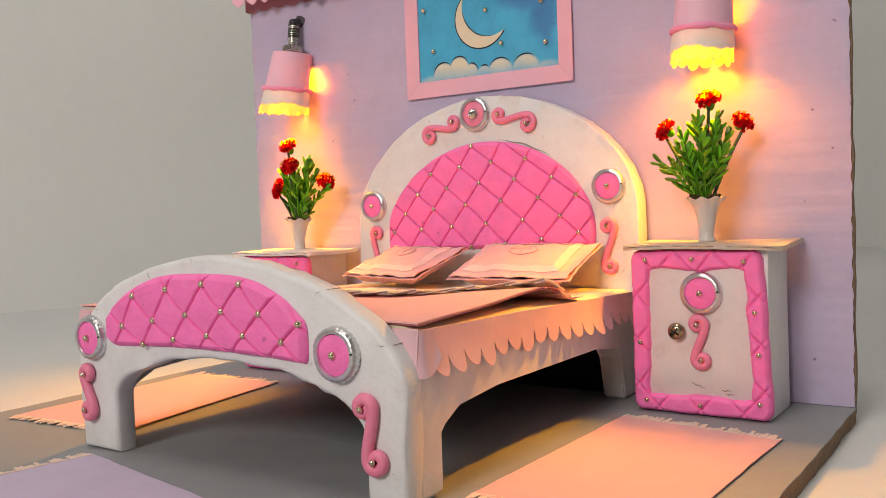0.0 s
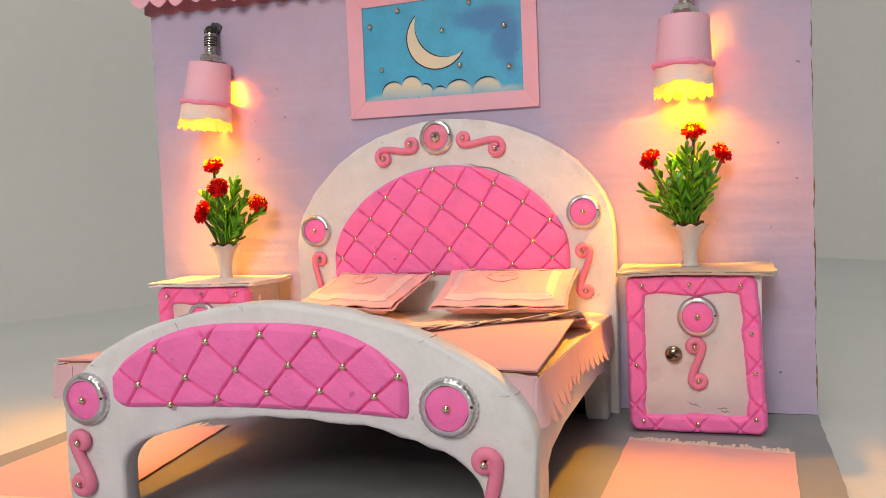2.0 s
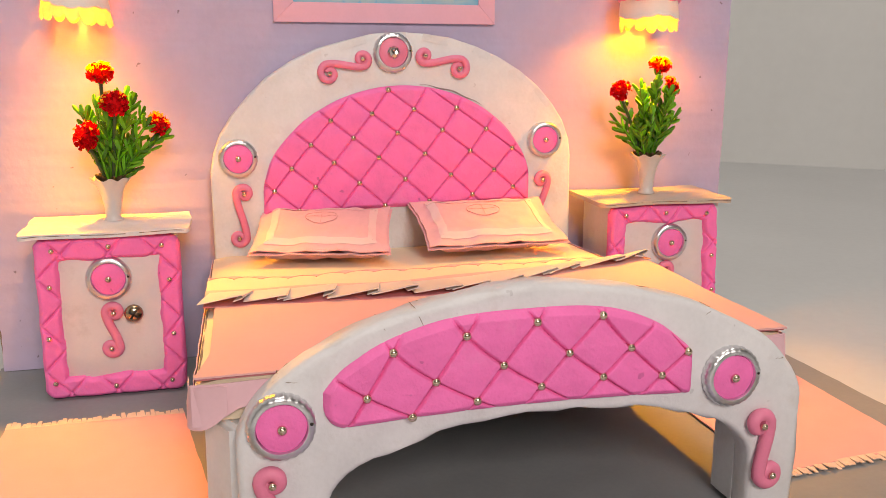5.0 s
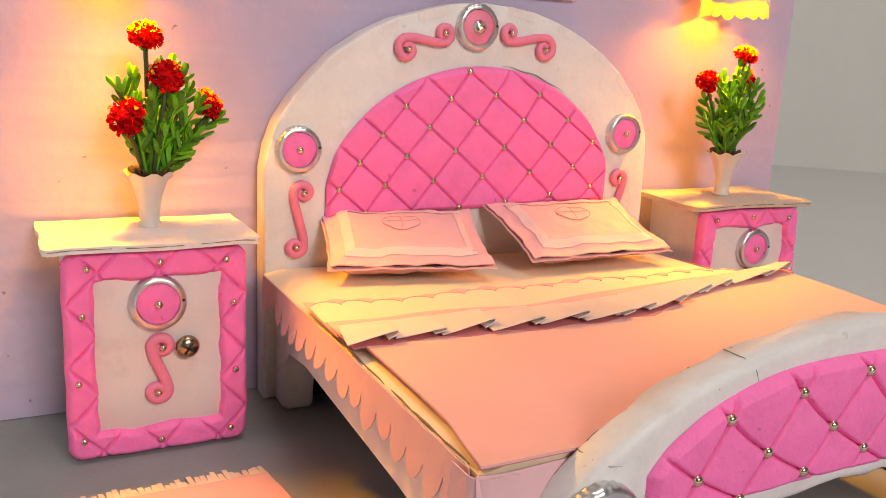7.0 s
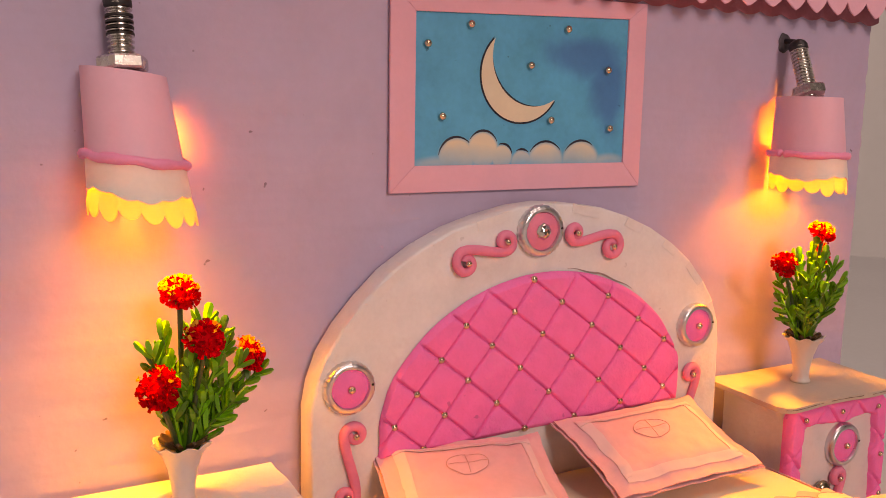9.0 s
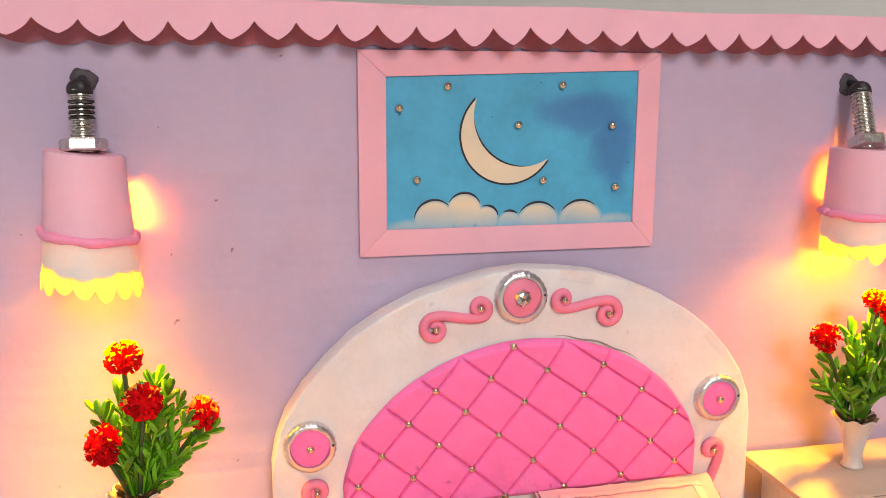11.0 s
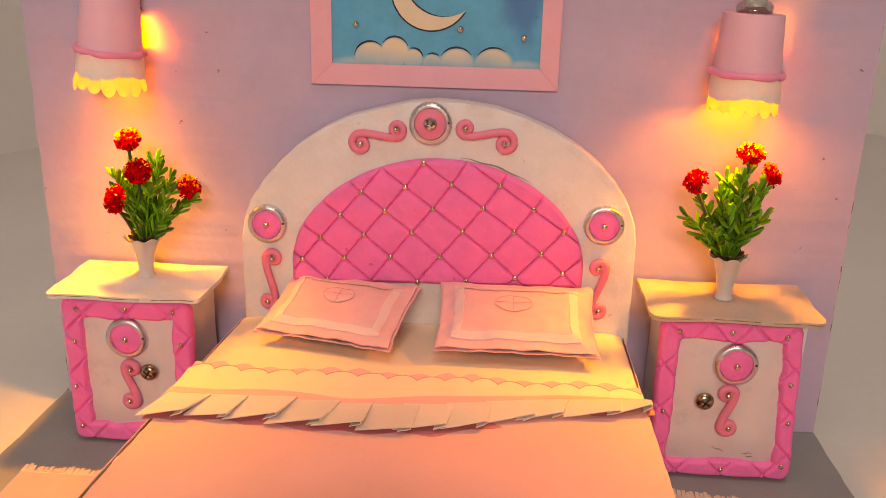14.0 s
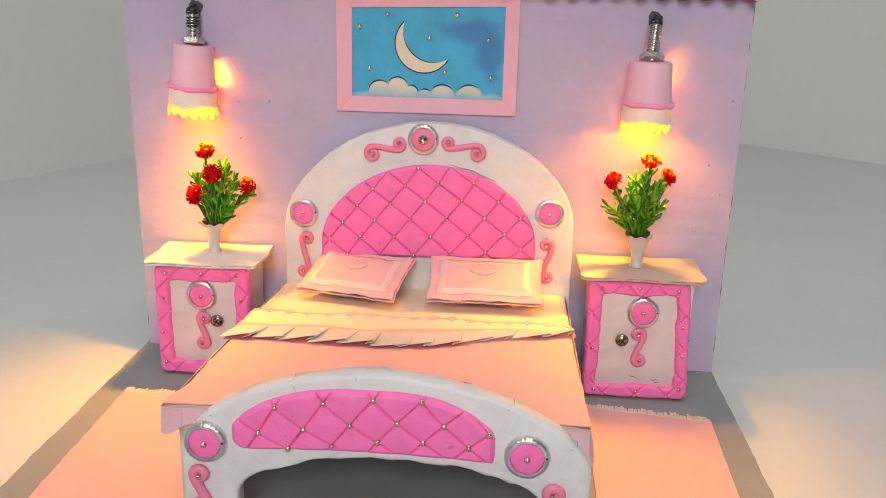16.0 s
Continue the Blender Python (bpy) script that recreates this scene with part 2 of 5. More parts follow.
def sky_print():
    """Printed night sky: cyan with a violet-blue cloud and pale cloud bank along the bottom edge."""
    m = mat("sky_print", (0.050, 0.41, 0.68), 0.45, vary=0.18, scale=60, fine=500, bump=0.05, speck=0.6)
    nt = m.node_tree
    b = nt.nodes["Principled BSDF"]
    L = nt.links
    first = b.inputs["Base Color"].links[0].from_socket
    tc = nt.nodes.new("ShaderNodeTexCoord")
    sep = nt.nodes.new("ShaderNodeSeparateXYZ")
    L.new(tc.outputs["Object"], sep.inputs[0])
    ns = nt.nodes.new("ShaderNodeTexNoise")
    ns.inputs["Scale"].default_value, ns.inputs["Detail"].default_value = 45, 4
    L.new(tc.outputs["Object"], ns.inputs["Vector"])

    def math_node(op, a, c):
        n = nt.nodes.new("ShaderNodeMath")
        n.operation = op
        for i, v in enumerate((a, c)):
            if isinstance(v, (int, float)):
                n.inputs[i].default_value = v
            else:
                L.new(v, n.inputs[i])
        return n.outputs[0]

    def blob(x, z, rx, rz, soft=0.8, rag=1.2):
        dx = math_node("DIVIDE", math_node("SUBTRACT", sep.outputs[0], x), rx)
        dz = math_node("DIVIDE", math_node("SUBTRACT", sep.outputs[2], z), rz)
        d = math_node("SQRT", math_node("ADD", math_node("MULTIPLY", dx, dx), math_node("MULTIPLY", dz, dz)), 0)
        d = math_node("ADD", d, math_node("MULTIPLY", math_node("SUBTRACT", ns.outputs["Fac"], 0.5), rag))
        mr = nt.nodes.new("ShaderNodeMapRange")
        mr.interpolation_type = "SMOOTHSTEP"
        mr.inputs["From Min"].default_value, mr.inputs["From Max"].default_value = 1.15 - soft, 1.15
        mr.inputs["To Min"].default_value, mr.inputs["To Max"].default_value = 1, 0
        L.new(d, mr.inputs["Value"])
        return mr.outputs[0]

    def over(base, fac, colour):
        mix = nt.nodes.new("ShaderNodeMix")
        mix.data_type = "RGBA"
        L.new(fac, mix.inputs[0])
        L.new(base, mix.inputs[6])
        mix.inputs[7].default_value = (*colour, 1)
        return mix.outputs[2]

    violet = math_node("MAXIMUM", blob(0.034, 0.217, 0.022, 0.009), blob(0.046, 0.203, 0.010, 0.022))
    col = over(first, math_node("MULTIPLY", violet, 0.6), (0.035, 0.10, 0.38))
    pale = blob(-0.030, 0.1745, 0.013, 0.0045, 0.7, 0.4)
    for x, z, r in ((-0.0225, 0.1783, 0.0074), (-0.0115, 0.1816, 0.0064), (-0.0032, 0.1788, 0.0044), (0.0055, 0.1765, 0.0046), (0.0164, 0.1756, 0.0084), (0.0330, 0.1753, 0.0090)):
        pale = math_node("MAXIMUM", pale, blob(x, z - 0.0006, r, r, 0.30, 0.12))
    pale = math_node("MAXIMUM", pale, blob(0.046, 0.1748, 0.011, 0.0045, 0.7, 0.4))
    fade = nt.nodes.new("ShaderNodeMapRange")
    fade.inputs["From Min"].default_value, fade.inputs["From Max"].default_value = 0.1748, 0.1830
    fade.inputs["To Min"].default_value = 0.25
    L.new(math_node("ADD", sep.outputs[2], math_node("MULTIPLY", math_node("SUBTRACT", ns.outputs["Fac"], 0.5), 0.010)), fade.inputs["Value"])
    pale = math_node("MULTIPLY", pale, fade.outputs[0])
    col = over(col, pale, (0.74, 0.66, 0.50))
    L.new(col, b.inputs["Base Color"])
    return m


M_SKY = sky_print()


# ---------- helpers: all shapes are given in millimetres ----------
MM = 0.001
rnd = random.Random(7)


def thing(name, x, y, z, label, category, group="", kind=""):
    ob = new(name)
    ob.empty_display_size = 0.01
    ob.location = (x * MM, y * MM, z * MM)
    return tagged(ob, label, category, group, kind)


def attach(ob, parent, at=(0, 0, 0)):
    """Sets ob under parent; at is its place in millimetres of the world."""
    p = Vector(at) * MM
    if parent is not None:
        ob.parent = parent
        up = parent
        while up is not None:
            p -= up.location
            up = up.parent
    ob.location = p
    return ob


def finish(bm, name, material, smooth):
    bmesh.ops.recalc_face_normals(bm, faces=bm.faces)
    me = bpy.data.meshes.new(name)
    bm.to_mesh(me)
    bm.free()
    me.transform(Matrix.Scale(MM, 4))
    me.materials.append(material)
    for p in me.polygons:
        p.use_smooth = smooth
    if smooth:
        me.set_sharp_from_angle(angle=radians(50))
    return me


def part(name, bm, material, parent=None, label="", smooth=True):
    ob = new(name, finish(bm, name, material, smooth))
    attach(ob, parent)
    return tagged(ob, label)


def place(name, mesh, at, parent, turn=None, label=""):
    ob = new(name, mesh)
    attach(ob, parent, at)
    if turn is not None:
        ob.rotation_euler = turn
    return tagged(ob, label)


def wob(x, y, z, s, a):
    """Small hand-made unevenness."""
    return a * noise.noise(Vector((x * s, y * s, z * s)))


def box(x0, x1, y0, y1, z0, z1, bev=0.0, segs=2, rough=0.0, cuts=0):
    bm = bmesh.new()
    bmesh.ops.create_cube(bm, size=1)
    for v in bm.verts:
        v.co = Vector(((x0 + x1) / 2 + v.co.x * (x1 - x0), (y0 + y1) / 2 + v.co.y * (y1 - y0), (z0 + z1) / 2 + v.co.z * (z1 - z0)))
    if bev:
        bmesh.ops.bevel(bm, geom=bm.edges[:], offset=bev, segments=segs, affect="EDGES", profile=0.6)
    if cuts:
        bmesh.ops.subdivide_edges(bm, edges=bm.edges[:], cuts=cuts, use_grid_fill=True)
    if rough:
        for v in bm.verts:
            v.co += Vector((wob(*v.co, 0.06, rough), wob(v.co.x + 99, v.co.y, v.co.z, 0.06, rough), wob(v.co.x, v.co.y + 77, v.co.z, 0.06, rough)))
    return bm


def slab(points, y0, y1, bev=0.0, rough=0.0, seed=0):
    """A board in the x-z plane with an outline, from y0 (front) to y1."""
    bm = bmesh.new()
    front = [bm.verts.new((x + wob(x, z, seed, 0.09, rough), y0, z + wob(z, x, seed + 5, 0.09, rough))) for x, z in points]
    face = bm.faces.new(front)
    ext = bmesh.ops.extrude_face_region(bm, geom=[face])
    back = [v for v in ext["geom"] if isinstance(v, bmesh.types.BMVert)]
    for v in back:
        v.co.y = y1
    if bev:
        rim = [e for e in bm.edges if abs(e.verts[0].co.y - e.verts[1].co.y) < 1e-6]
        bmesh.ops.bevel(bm, geom=rim, offset=bev, segments=3, affect="EDGES", profile=0.5)
    return bm


def lathe(profile, segs=32, wave=None):
    """Spins (radius, height) pairs round z; wave(angle, i) returns a factor for the radius and a rise."""
    bm = bmesh.new()
    rings = []
    for i, (r, h) in enumerate(profile):
        ring = []
        for k in range(segs):
            a = 2 * math.pi * k / segs
            f, rise = wave(a, i) if wave else (1, 0)
            ring.append(bm.verts.new((r * f * math.cos(a), r * f * math.sin(a), h + rise)))
        rings.append(ring)
    for a, b in zip(rings, rings[1:]):
        for k in range(segs):
            bm.faces.new((a[k], a[(k + 1) % segs], b[(k + 1) % segs], b[k]))
    for ring, (r, h) in ((rings[0], profile[0]), (rings[-1], profile[-1])):
        if r > 0.01:
            bm.faces.new(ring)
    return bm


def tube(path, radius, segs=8, flat=1.0, taper=None, bm=None):
    """A round bar along a path of points; taper(s) scales it along its length."""
    bm = bm or bmesh.new()
    n = len(path)
    path = [Vector(p) for p in path]
    rings = []
    ref = Vector((0, 1, 0))
    for i, p in enumerate(path):
        d = (path[min(i + 1, n - 1)] - path[max(i - 1, 0)]).normalized()
        side = d.cross(ref)
        if side.length < 1e-3:
            side = d.cross(Vector((1, 0, 0)))
        side.normalize()
        up = side.cross(d).normalized()
        r = radius * (taper(i / (n - 1)) if taper else 1)
        rings.append([bm.verts.new(p + side * r * math.cos(2 * math.pi * k / segs) + up * r * flat * math.sin(2 * math.pi * k / segs)) for k in range(segs)])
    for a, b in zip(rings, rings[1:]):
        for k in range(segs):
            bm.faces.new((a[k], a[(k + 1) % segs], b[(k + 1) % segs], b[k]))
    bm.faces.new(rings[0])
    bm.faces.new(rings[-1])
    return bm


def sheet(f, nu, nv, thick=0.0):
    """A grid surface f(u, v) -> point, u and v from 0 to 1; thick gives it a back."""
    bm = bmesh.new()
    g = [[bm.verts.new(f(i / nu, j / nv)) for j in range(nv + 1)] for i in range(nu + 1)]
    for i in range(nu):
        for j in range(nv):
            bm.faces.new((g[i][j], g[i + 1][j], g[i + 1][j + 1], g[i][j + 1]))
    if thick:
        bm.normal_update()
        bmesh.ops.solidify(bm, geom=bm.faces[:], thickness=thick)
    return bm


def fan(points, y, depth=0.3):
    """A thin cut-out shape on an upright plane."""
    return slab(points, y - depth, y)


def sm(x):
    x = max(0.0, min(1.0, x))
    return x * x * (3 - 2 * x)


def bead_mesh(name, r, material):
    bm = bmesh.new()
    bmesh.ops.create_icosphere(bm, subdivisions=2, radius=r)
    for v in bm.verts:
        v.co.y *= 0.85
    return finish(bm, name, material, True)


BEAD = bead_mesh("bead", 1.48, M_BEAD)
BEAD_S = bead_mesh("bead", 1.2, M_BEAD)


def arch(cx, a, z0, b, p, n, tilt=0.0):
    """Points of an arch from its right foot over the top to its left foot."""
    pts = []
    for k in range(n + 1):
        t = math.pi * k / n
        c, s = math.cos(t), math.sin(t)
        x = a * math.copysign(abs(c) ** (2 / p), c)
        pts.append((cx + x, z0 + b * abs(s) ** (2 / p) + tilt * x))
    return pts


# ---------- the room round the model ----------
def upright(name, x0, y0, x1, y1, h, thick, label, paint=None):
    """A plain wall on the line from (x0, y0) to (x1, y1), metres; its thickness lies outside."""
    d = Vector((x1 - x0, y1 - y0, 0)).normalized()
    n = Vector((-d.y, d.x, 0)) * thick
    bm = bmesh.new()
    a, b = Vector((x0, y0, -0.008)), Vector((x1, y1, -0.008))
    low = [bm.verts.new(p) for p in (a, b, b + n, a + n)]
    top = [bm.verts.new(v.co + Vector((0, 0, h))) for v in low]
    bm.faces.new(low)
    bm.faces.new(top)
    for k in range(4):
        bm.faces.new((low[k], low[(k + 1) % 4], top[(k + 1) % 4], top[k]))
    for v in bm.verts:
        v.co /= MM
    return tagged(part(name, bm, paint or M_ROOM, smooth=False), label, "wall", kind="structure")


tagged(part("ground", box(-3500, 3500, -3500, 3500, -60, -8), M_TABLE, smooth=False), "pale grey tabletop sheet under the card model", "tabletop", kind="structure")
upright("wall_west", -1.38, -1.20, -0.11, 1.46, 1.95, 0.08, "plain off-white wall behind the tabletop")
upright("wall_east", -0.11, 1.46, 2.05, -0.39, 1.95, 0.08, "plain off-white wall behind the tabletop")
# Unseen walls, coloured dark so that metal parts reflect with more contrast.
upright("wall_south", 2.05, -0.39, 1.6, -2.2, 1.95, 0.08, "unseen grey-brown side wall, kept dark to sharpen reflections", M_DIM)
upright("wall_window", 1.6, -2.2, -1.38, -2.2, 1.95, 0.08, "unseen grey-brown window wall, kept dark to sharpen reflections", M_DIM)
upright("wall_corner", -1.38, -2.2, -1.38, -1.20, 1.95, 0.08, "unseen grey-brown side wall, kept dark to sharpen reflections", M_DIM)
tagged(part("ceiling", box(-3500, 3500, -3500, 3500, 1942, 2000), M_CEIL, smooth=False), "plain white ceiling", "ceiling", kind="structure")

# ---------- card floor and back wall of the model ----------
flo = thing("floor", 0, -150, -8, "grey card floor board with torn brown edges", "floor", kind="structure")


def ragged(x0, x1, y0, y1, z0, z1, amp, seed):
    """A board with unevenly cut edges."""
    bm = bmesh.new()
    pts = []
    for a, b in (((x0, y0), (x1, y0)), ((x1, y0), (x1, y1)), ((x1, y1), (x0, y1)), ((x0, y1), (x0, y0))):
        for k in range(40):
            s = k / 40
            x, y = a[0] + (b[0] - a[0]) * s, a[1] + (b[1] - a[1]) * s
            pts.append((x + wob(x, y, seed, 0.12, amp) + wob(x, y, seed, 0.5, amp * 0.4), y + wob(y, x, seed + 3, 0.12, amp) + wob(y, x, seed, 0.5, amp * 0.4)))
    low = [bm.verts.new((x, y, z0)) for x, y in pts]
    top = [bm.verts.new((x, y, z1)) for x, y in pts]
    bm.faces.new(low)
    bm.faces.new(top)
    for k in range(len(pts)):
        bm.faces.new((low[k], low[(k + 1) % len(pts)], top[(k + 1) % len(pts)], top[k]))
    return bm


part("card_layer", ragged(-185, 199.5, -330, 6, -8, -3.6, 1.2, 1), M_KRAFT, flo, "brown corrugated card", smooth=False)
part("card_layer", ragged(-186, 200, -331, 6, -3.5, -0.5, 1.2, 2), M_KRAFT, flo, "brown corrugated card", smooth=False)
part("paper_cover", ragged(-186, 200, -330, 6, -0.5, 0, 1.0, 3), M_GREY, flo, "grey paper", smooth=False)

wall = thing("wall_north", 8, 2, 0, "lavender papered cardboard back wall with a horizontal seam", "wall", kind="structure")


def edge_slab(x0, x1, z0, z1, y0, y1, amp, seed):
    pts = []
    for a, b in (((x0, z0), (x1, z0)), ((x1, z0), (x1, z1)), ((x1, z1), (x0, z1)), ((x0, z1), (x0, z0))):
        for k in range(30):
            s = k / 30
            x, z = a[0] + (b[0] - a[0]) * s, a[1] + (b[1] - a[1]) * s
            pts.append((x + wob(x, z, seed, 0.2, amp), z + wob(z, x, seed + 3, 0.2, amp)))
    return slab(pts, y0, y1)


part("card", edge_slab(-183.6, 200.2, 0.2, 251, 1.25, 5.5, 1.0, 4), M_KRAFT, wall, "brown cardboard core", smooth=False)


def papered(x0, x1, z0, z1, y, seed):
    def f(u, v):
        x, z = x0 + (x1 - x0) * u, z0 + (z1 - z0) * v
        e = min(u, 1 - u)
        x += wob(x, z, seed, 0.2, 0.8) * (1 if e < 0.01 else 0)
        wrinkle = 0.20 * noise.noise(Vector((x * 0.010, z * 0.16, seed))) + 0.08 * noise.noise(Vector((x * 0.03, z * 0.42, seed + 4))) + 0.2 * noise.noise(Vector((x * 0.03, z * 0.05, seed + 9)))
        return (x, y + wob(x, z, 1, 0.008, 0.5) + wrinkle * sm(min(v, 1 - v) * 12), z)
    return sheet(f, 110, 150, 0.14)


part("paper_sheet", papered(-183.6, 199.8, 0.3, 147.5, 0.12, 10), M_LAV, wall)
part("paper_sheet", papered(-183.6, 199.8, 146, 251, -0.02, 20), M_LAV, wall)

# ---------- scalloped valance along the wall's top ----------
val = thing("valance", 8, -6, 252, "pink card valance with a scalloped edge on the wall top", "valance")
VW = 392.0
NS = 30


def valance_front():
    bm = bmesh.new()
    r = random.Random(3)
    cols = []
    for k in range(NS):
        w0, w1 = k / NS, (k + 1) / NS
        deep = 5.4 + r.uniform(-1.0, 1.0)
        skew = r.uniform(-0.12, 0.12)
        for q in range(9):
            s = q / 9
            cols.append((w0 + (w1 - w0) * s, deep * (0.55 * max(0.0, math.sin(math.pi * s ** (1 + skew))) ** 0.6 + 0.45 * (1 - abs(2 * s ** (1 + 2 * skew) - 1)))))
    cols.append((1.0, 0.0))
    top, bot = [], []
    for w, d in cols:
        x = -188 + VW * w
        sag = -1.2 * w + wob(x, 0, 3, 0.02, 0.8)
        y = -12 + wob(x, 1, 8, 0.05, 0.8)
        top.append(bm.verts.new((x, y + 0.8, 252.5 + sag)))
        bot.append(bm.verts.new((x, y - 0.6, 245.5 - d + sag + wob(x, 4, 4, 0.04, 0.6))))
    for k in range(len(cols) - 1):
        bm.faces.new((top[k], top[k + 1], bot[k + 1], bot[k]))
    bm.normal_update()
    bmesh.ops.solidify(bm, geom=bm.faces[:], thickness=0.5)
    return bm


part("scalloped_strip", valance_front(), M_PINK, val)
# Maroon strip stands in for the shadow that the scallops cast on the wall.
part("shadow_strip", sheet(lambda u, v: (-187 + (VW - 2) * u, -0.9 - 0.3 * v, 251.5 - 1.2 * u - (11.6 + 1.6 * abs(math.sin(math.pi * NS * u)) + wob(u * 390, 0, 7, 0.05, 0.8)) * v), 400, 3, 0.3), M_VALSHADOW, val, "dark maroon strip painted as the scallops' shadow on the wall")
part("top_flap", sheet(lambda u, v: (-188 + VW * u, -11.6 + 18 * v, 252.3 - 1.2 * u + wob(u * 390, v, 3, 0.03, 0.6)), 60, 3, 0.5), M_PINK, val)

# ---------- framed picture ----------
pic = thing("wall_picture", 6, -1, 166, "framed blue night-sky print with moon, clouds and bead stars", "picture")
PX0, PX1, PZ0, PZ1 = -49.5, 62.2, 166.0, 237.7
IX0, IX1, IZ0, IZ1 = -39.8, 53.6, 175.5, 230.0
part("print", slab([(IX0 - 2, IZ0 - 2), (IX1 + 2, IZ0 - 2), (IX1 + 2, IZ1 + 3.4), (IX0 - 2, IZ1 + 2)], -1.0, -0.8), M_SKY, pic, "printed blue sky")
for pts in ([(PX0, PZ0), (PX1, PZ0), (IX1, IZ0), (IX0, IZ0)], [(PX1, PZ0), (PX1, PZ1), (IX1, IZ1 + 1.4), (IX1, IZ0)],
            [(PX1, PZ1), (PX0, PZ1), (IX0, IZ1 - 1.3), (IX1, IZ1 + 1.4)], [(PX0, PZ1), (PX0, PZ0), (IX0, IZ0), (IX0, IZ1 - 1.3)]):
    bm = slab(pts, -2.0, -0.8, 0.25)
    for v in bm.verts:
        v.co.y += wob(v.co.x, v.co.z, 3, 0.05, 0.3)
    part("frame_strip", bm, M_PINK, pic, "pink card")


def crescent(grow):
    pts = []
    cx, cz, r = 4.5, 208.5, 17.4 + grow
    for k in range(41):
        a = radians(132.6 + (329.6 - 132.6) * k / 40)
        pts.append((cx + r * math.cos(a), cz + r * math.sin(a)))
    # the inner arc passes through both tips and the crescent's thickest place
    (ax, ay), (bx, by), (mx, my) = pts[0], pts[-1], (-3.6 + 0.7 * grow, 203.0 + 0.7 * grow)
    d = 2 * (ax * (by - my) + bx * (my - ay) + mx * (ay - by))
    qx = ((ax * ax + ay * ay) * (by - my) + (bx * bx + by * by) * (my - ay) + (mx * mx + my * my) * (ay - by)) / d
    qz = ((ax * ax + ay * ay) * (mx - bx) + (bx * bx + by * by) * (ax - mx) + (mx * mx + my * my) * (bx - ax)) / d
    q = math.hypot(ax - qx, ay - qz)
    tip_a, tip_b = math.atan2(by - qz, bx - qx), math.atan2(ay - qz, ax - qx)
    if tip_b > tip_a:
        tip_b -= 2 * math.pi
    for k in range(1, 40):
        a = tip_a + (tip_b - tip_a) * k / 40
        pts.append((qx + q * math.cos(a), qz + q * math.sin(a)))
    return pts


part("moon_outline", fan(crescent(0.7), -1.0, 0.12), M_INK, pic, "black ink outline", smooth=False)
part("moon", fan(crescent(0.0), -1.12, 0.1), M_MOON, pic, "cream crescent moon", smooth=False)
for x, z, r, a0, a1 in ((-22.5, 178.3, 7.4, 45, 172), (-11.5, 181.6, 6.4, 22, 150), (-3.2, 178.8, 4.4, 8, 110), (5.5, 176.5, 4.6, 50, 120),
                        (16.4, 175.6, 8.4, 38, 148), (33.0, 175.3, 9.0, 52, 145)):
    bm = tube([(x + r * math.cos(radians(a0 + (a1 - a0) * k / 16)), -1.05, z + r * math.sin(radians(a0 + (a1 - a0) * k / 16))) for k in range(17)],
              0.32, 6, 0.4, lambda s: 0.35 + math.sin(math.pi * s))
    part("cloud_line", bm, M_INK, pic, "black ink line")
for x, z in ((-18, 225.5), (24.3, 226), (-35.2, 218), (8, 212), (44, 211.5), (-29, 193), (17.8, 192), (46, 189)):
    place("star_bead", BEAD, (x, -2.0, z), pic, label="gold bead")

# ---------- bed ----------
bed = thing("bed", 9, -110, 0, "white-painted card bed with tufted hot pink cushions and bead studs", "bed")


def headboard_outline():
    pts = [(101.5, 0.2), (102, 60)]
    pts += arch(9.5, 92, 97, 65, 1.84, 20, 0.026)
    pts += [(-83, 60), (-82, 0.2), (-71, 0.2), (-69, 26), (-40, 34), (9, 38), (60, 34), (86, 26), (88, 0.2)]
    return pts


part("headboard", slab(headboard_outline(), -13, -1.5, 1.1, 0.95, 3), M_WHITE, bed, "white-painted arched card board")


rim = arch(9.5, 91.2, 96.6, 64.6, 1.84, 60, 0.026)
for k in range(4, 58, 5):
    r = random.Random(k)
    a, b = Vector(rim[k]), Vector(rim[min(60, k + r.choice((2, 3)))])
    inward = (Vector((9.5, 80)) - (a + b) / 2).normalized() * r.uniform(2.0, 4.0)
    pts = [tuple(a - inward * 0.10), tuple(b - inward * 0.10), tuple(b + inward * r.uniform(0.7, 1.1)), tuple(a + inward)]
    bm = slab(pts, -13.10 - r.uniform(0, 0.10), -12.9)
    part("paper_tab", bm, M_WHITE, bed, "glued white paper tab", smooth=False)


def footboard_outline():
    pts = [(99.5, 0.2), (100, 22)]
    pts += arch(10, 90.5, 43, 42, 1.78, 44, -0.012)
    pts += [(-80.5, 22), (-79.5, 0.2), (-55, 0.2)]
    a = arch(13.5, 68.5, 22, 23, 2.1, 30)
    pts += a[::-1]
    pts += [(82.5, 0.2)]
    return pts


def footboard():
    bm = slab(footboard_outline(), -213, -203, 2.2, 0.8, 9)
    for v in bm.verts:
        v.co.y += wob(v.co.x, v.co.z, 5, 0.05, 0.8)
    return bm


part("footboard", footboard(), M_WHITE, bed, "white-painted arched card board")


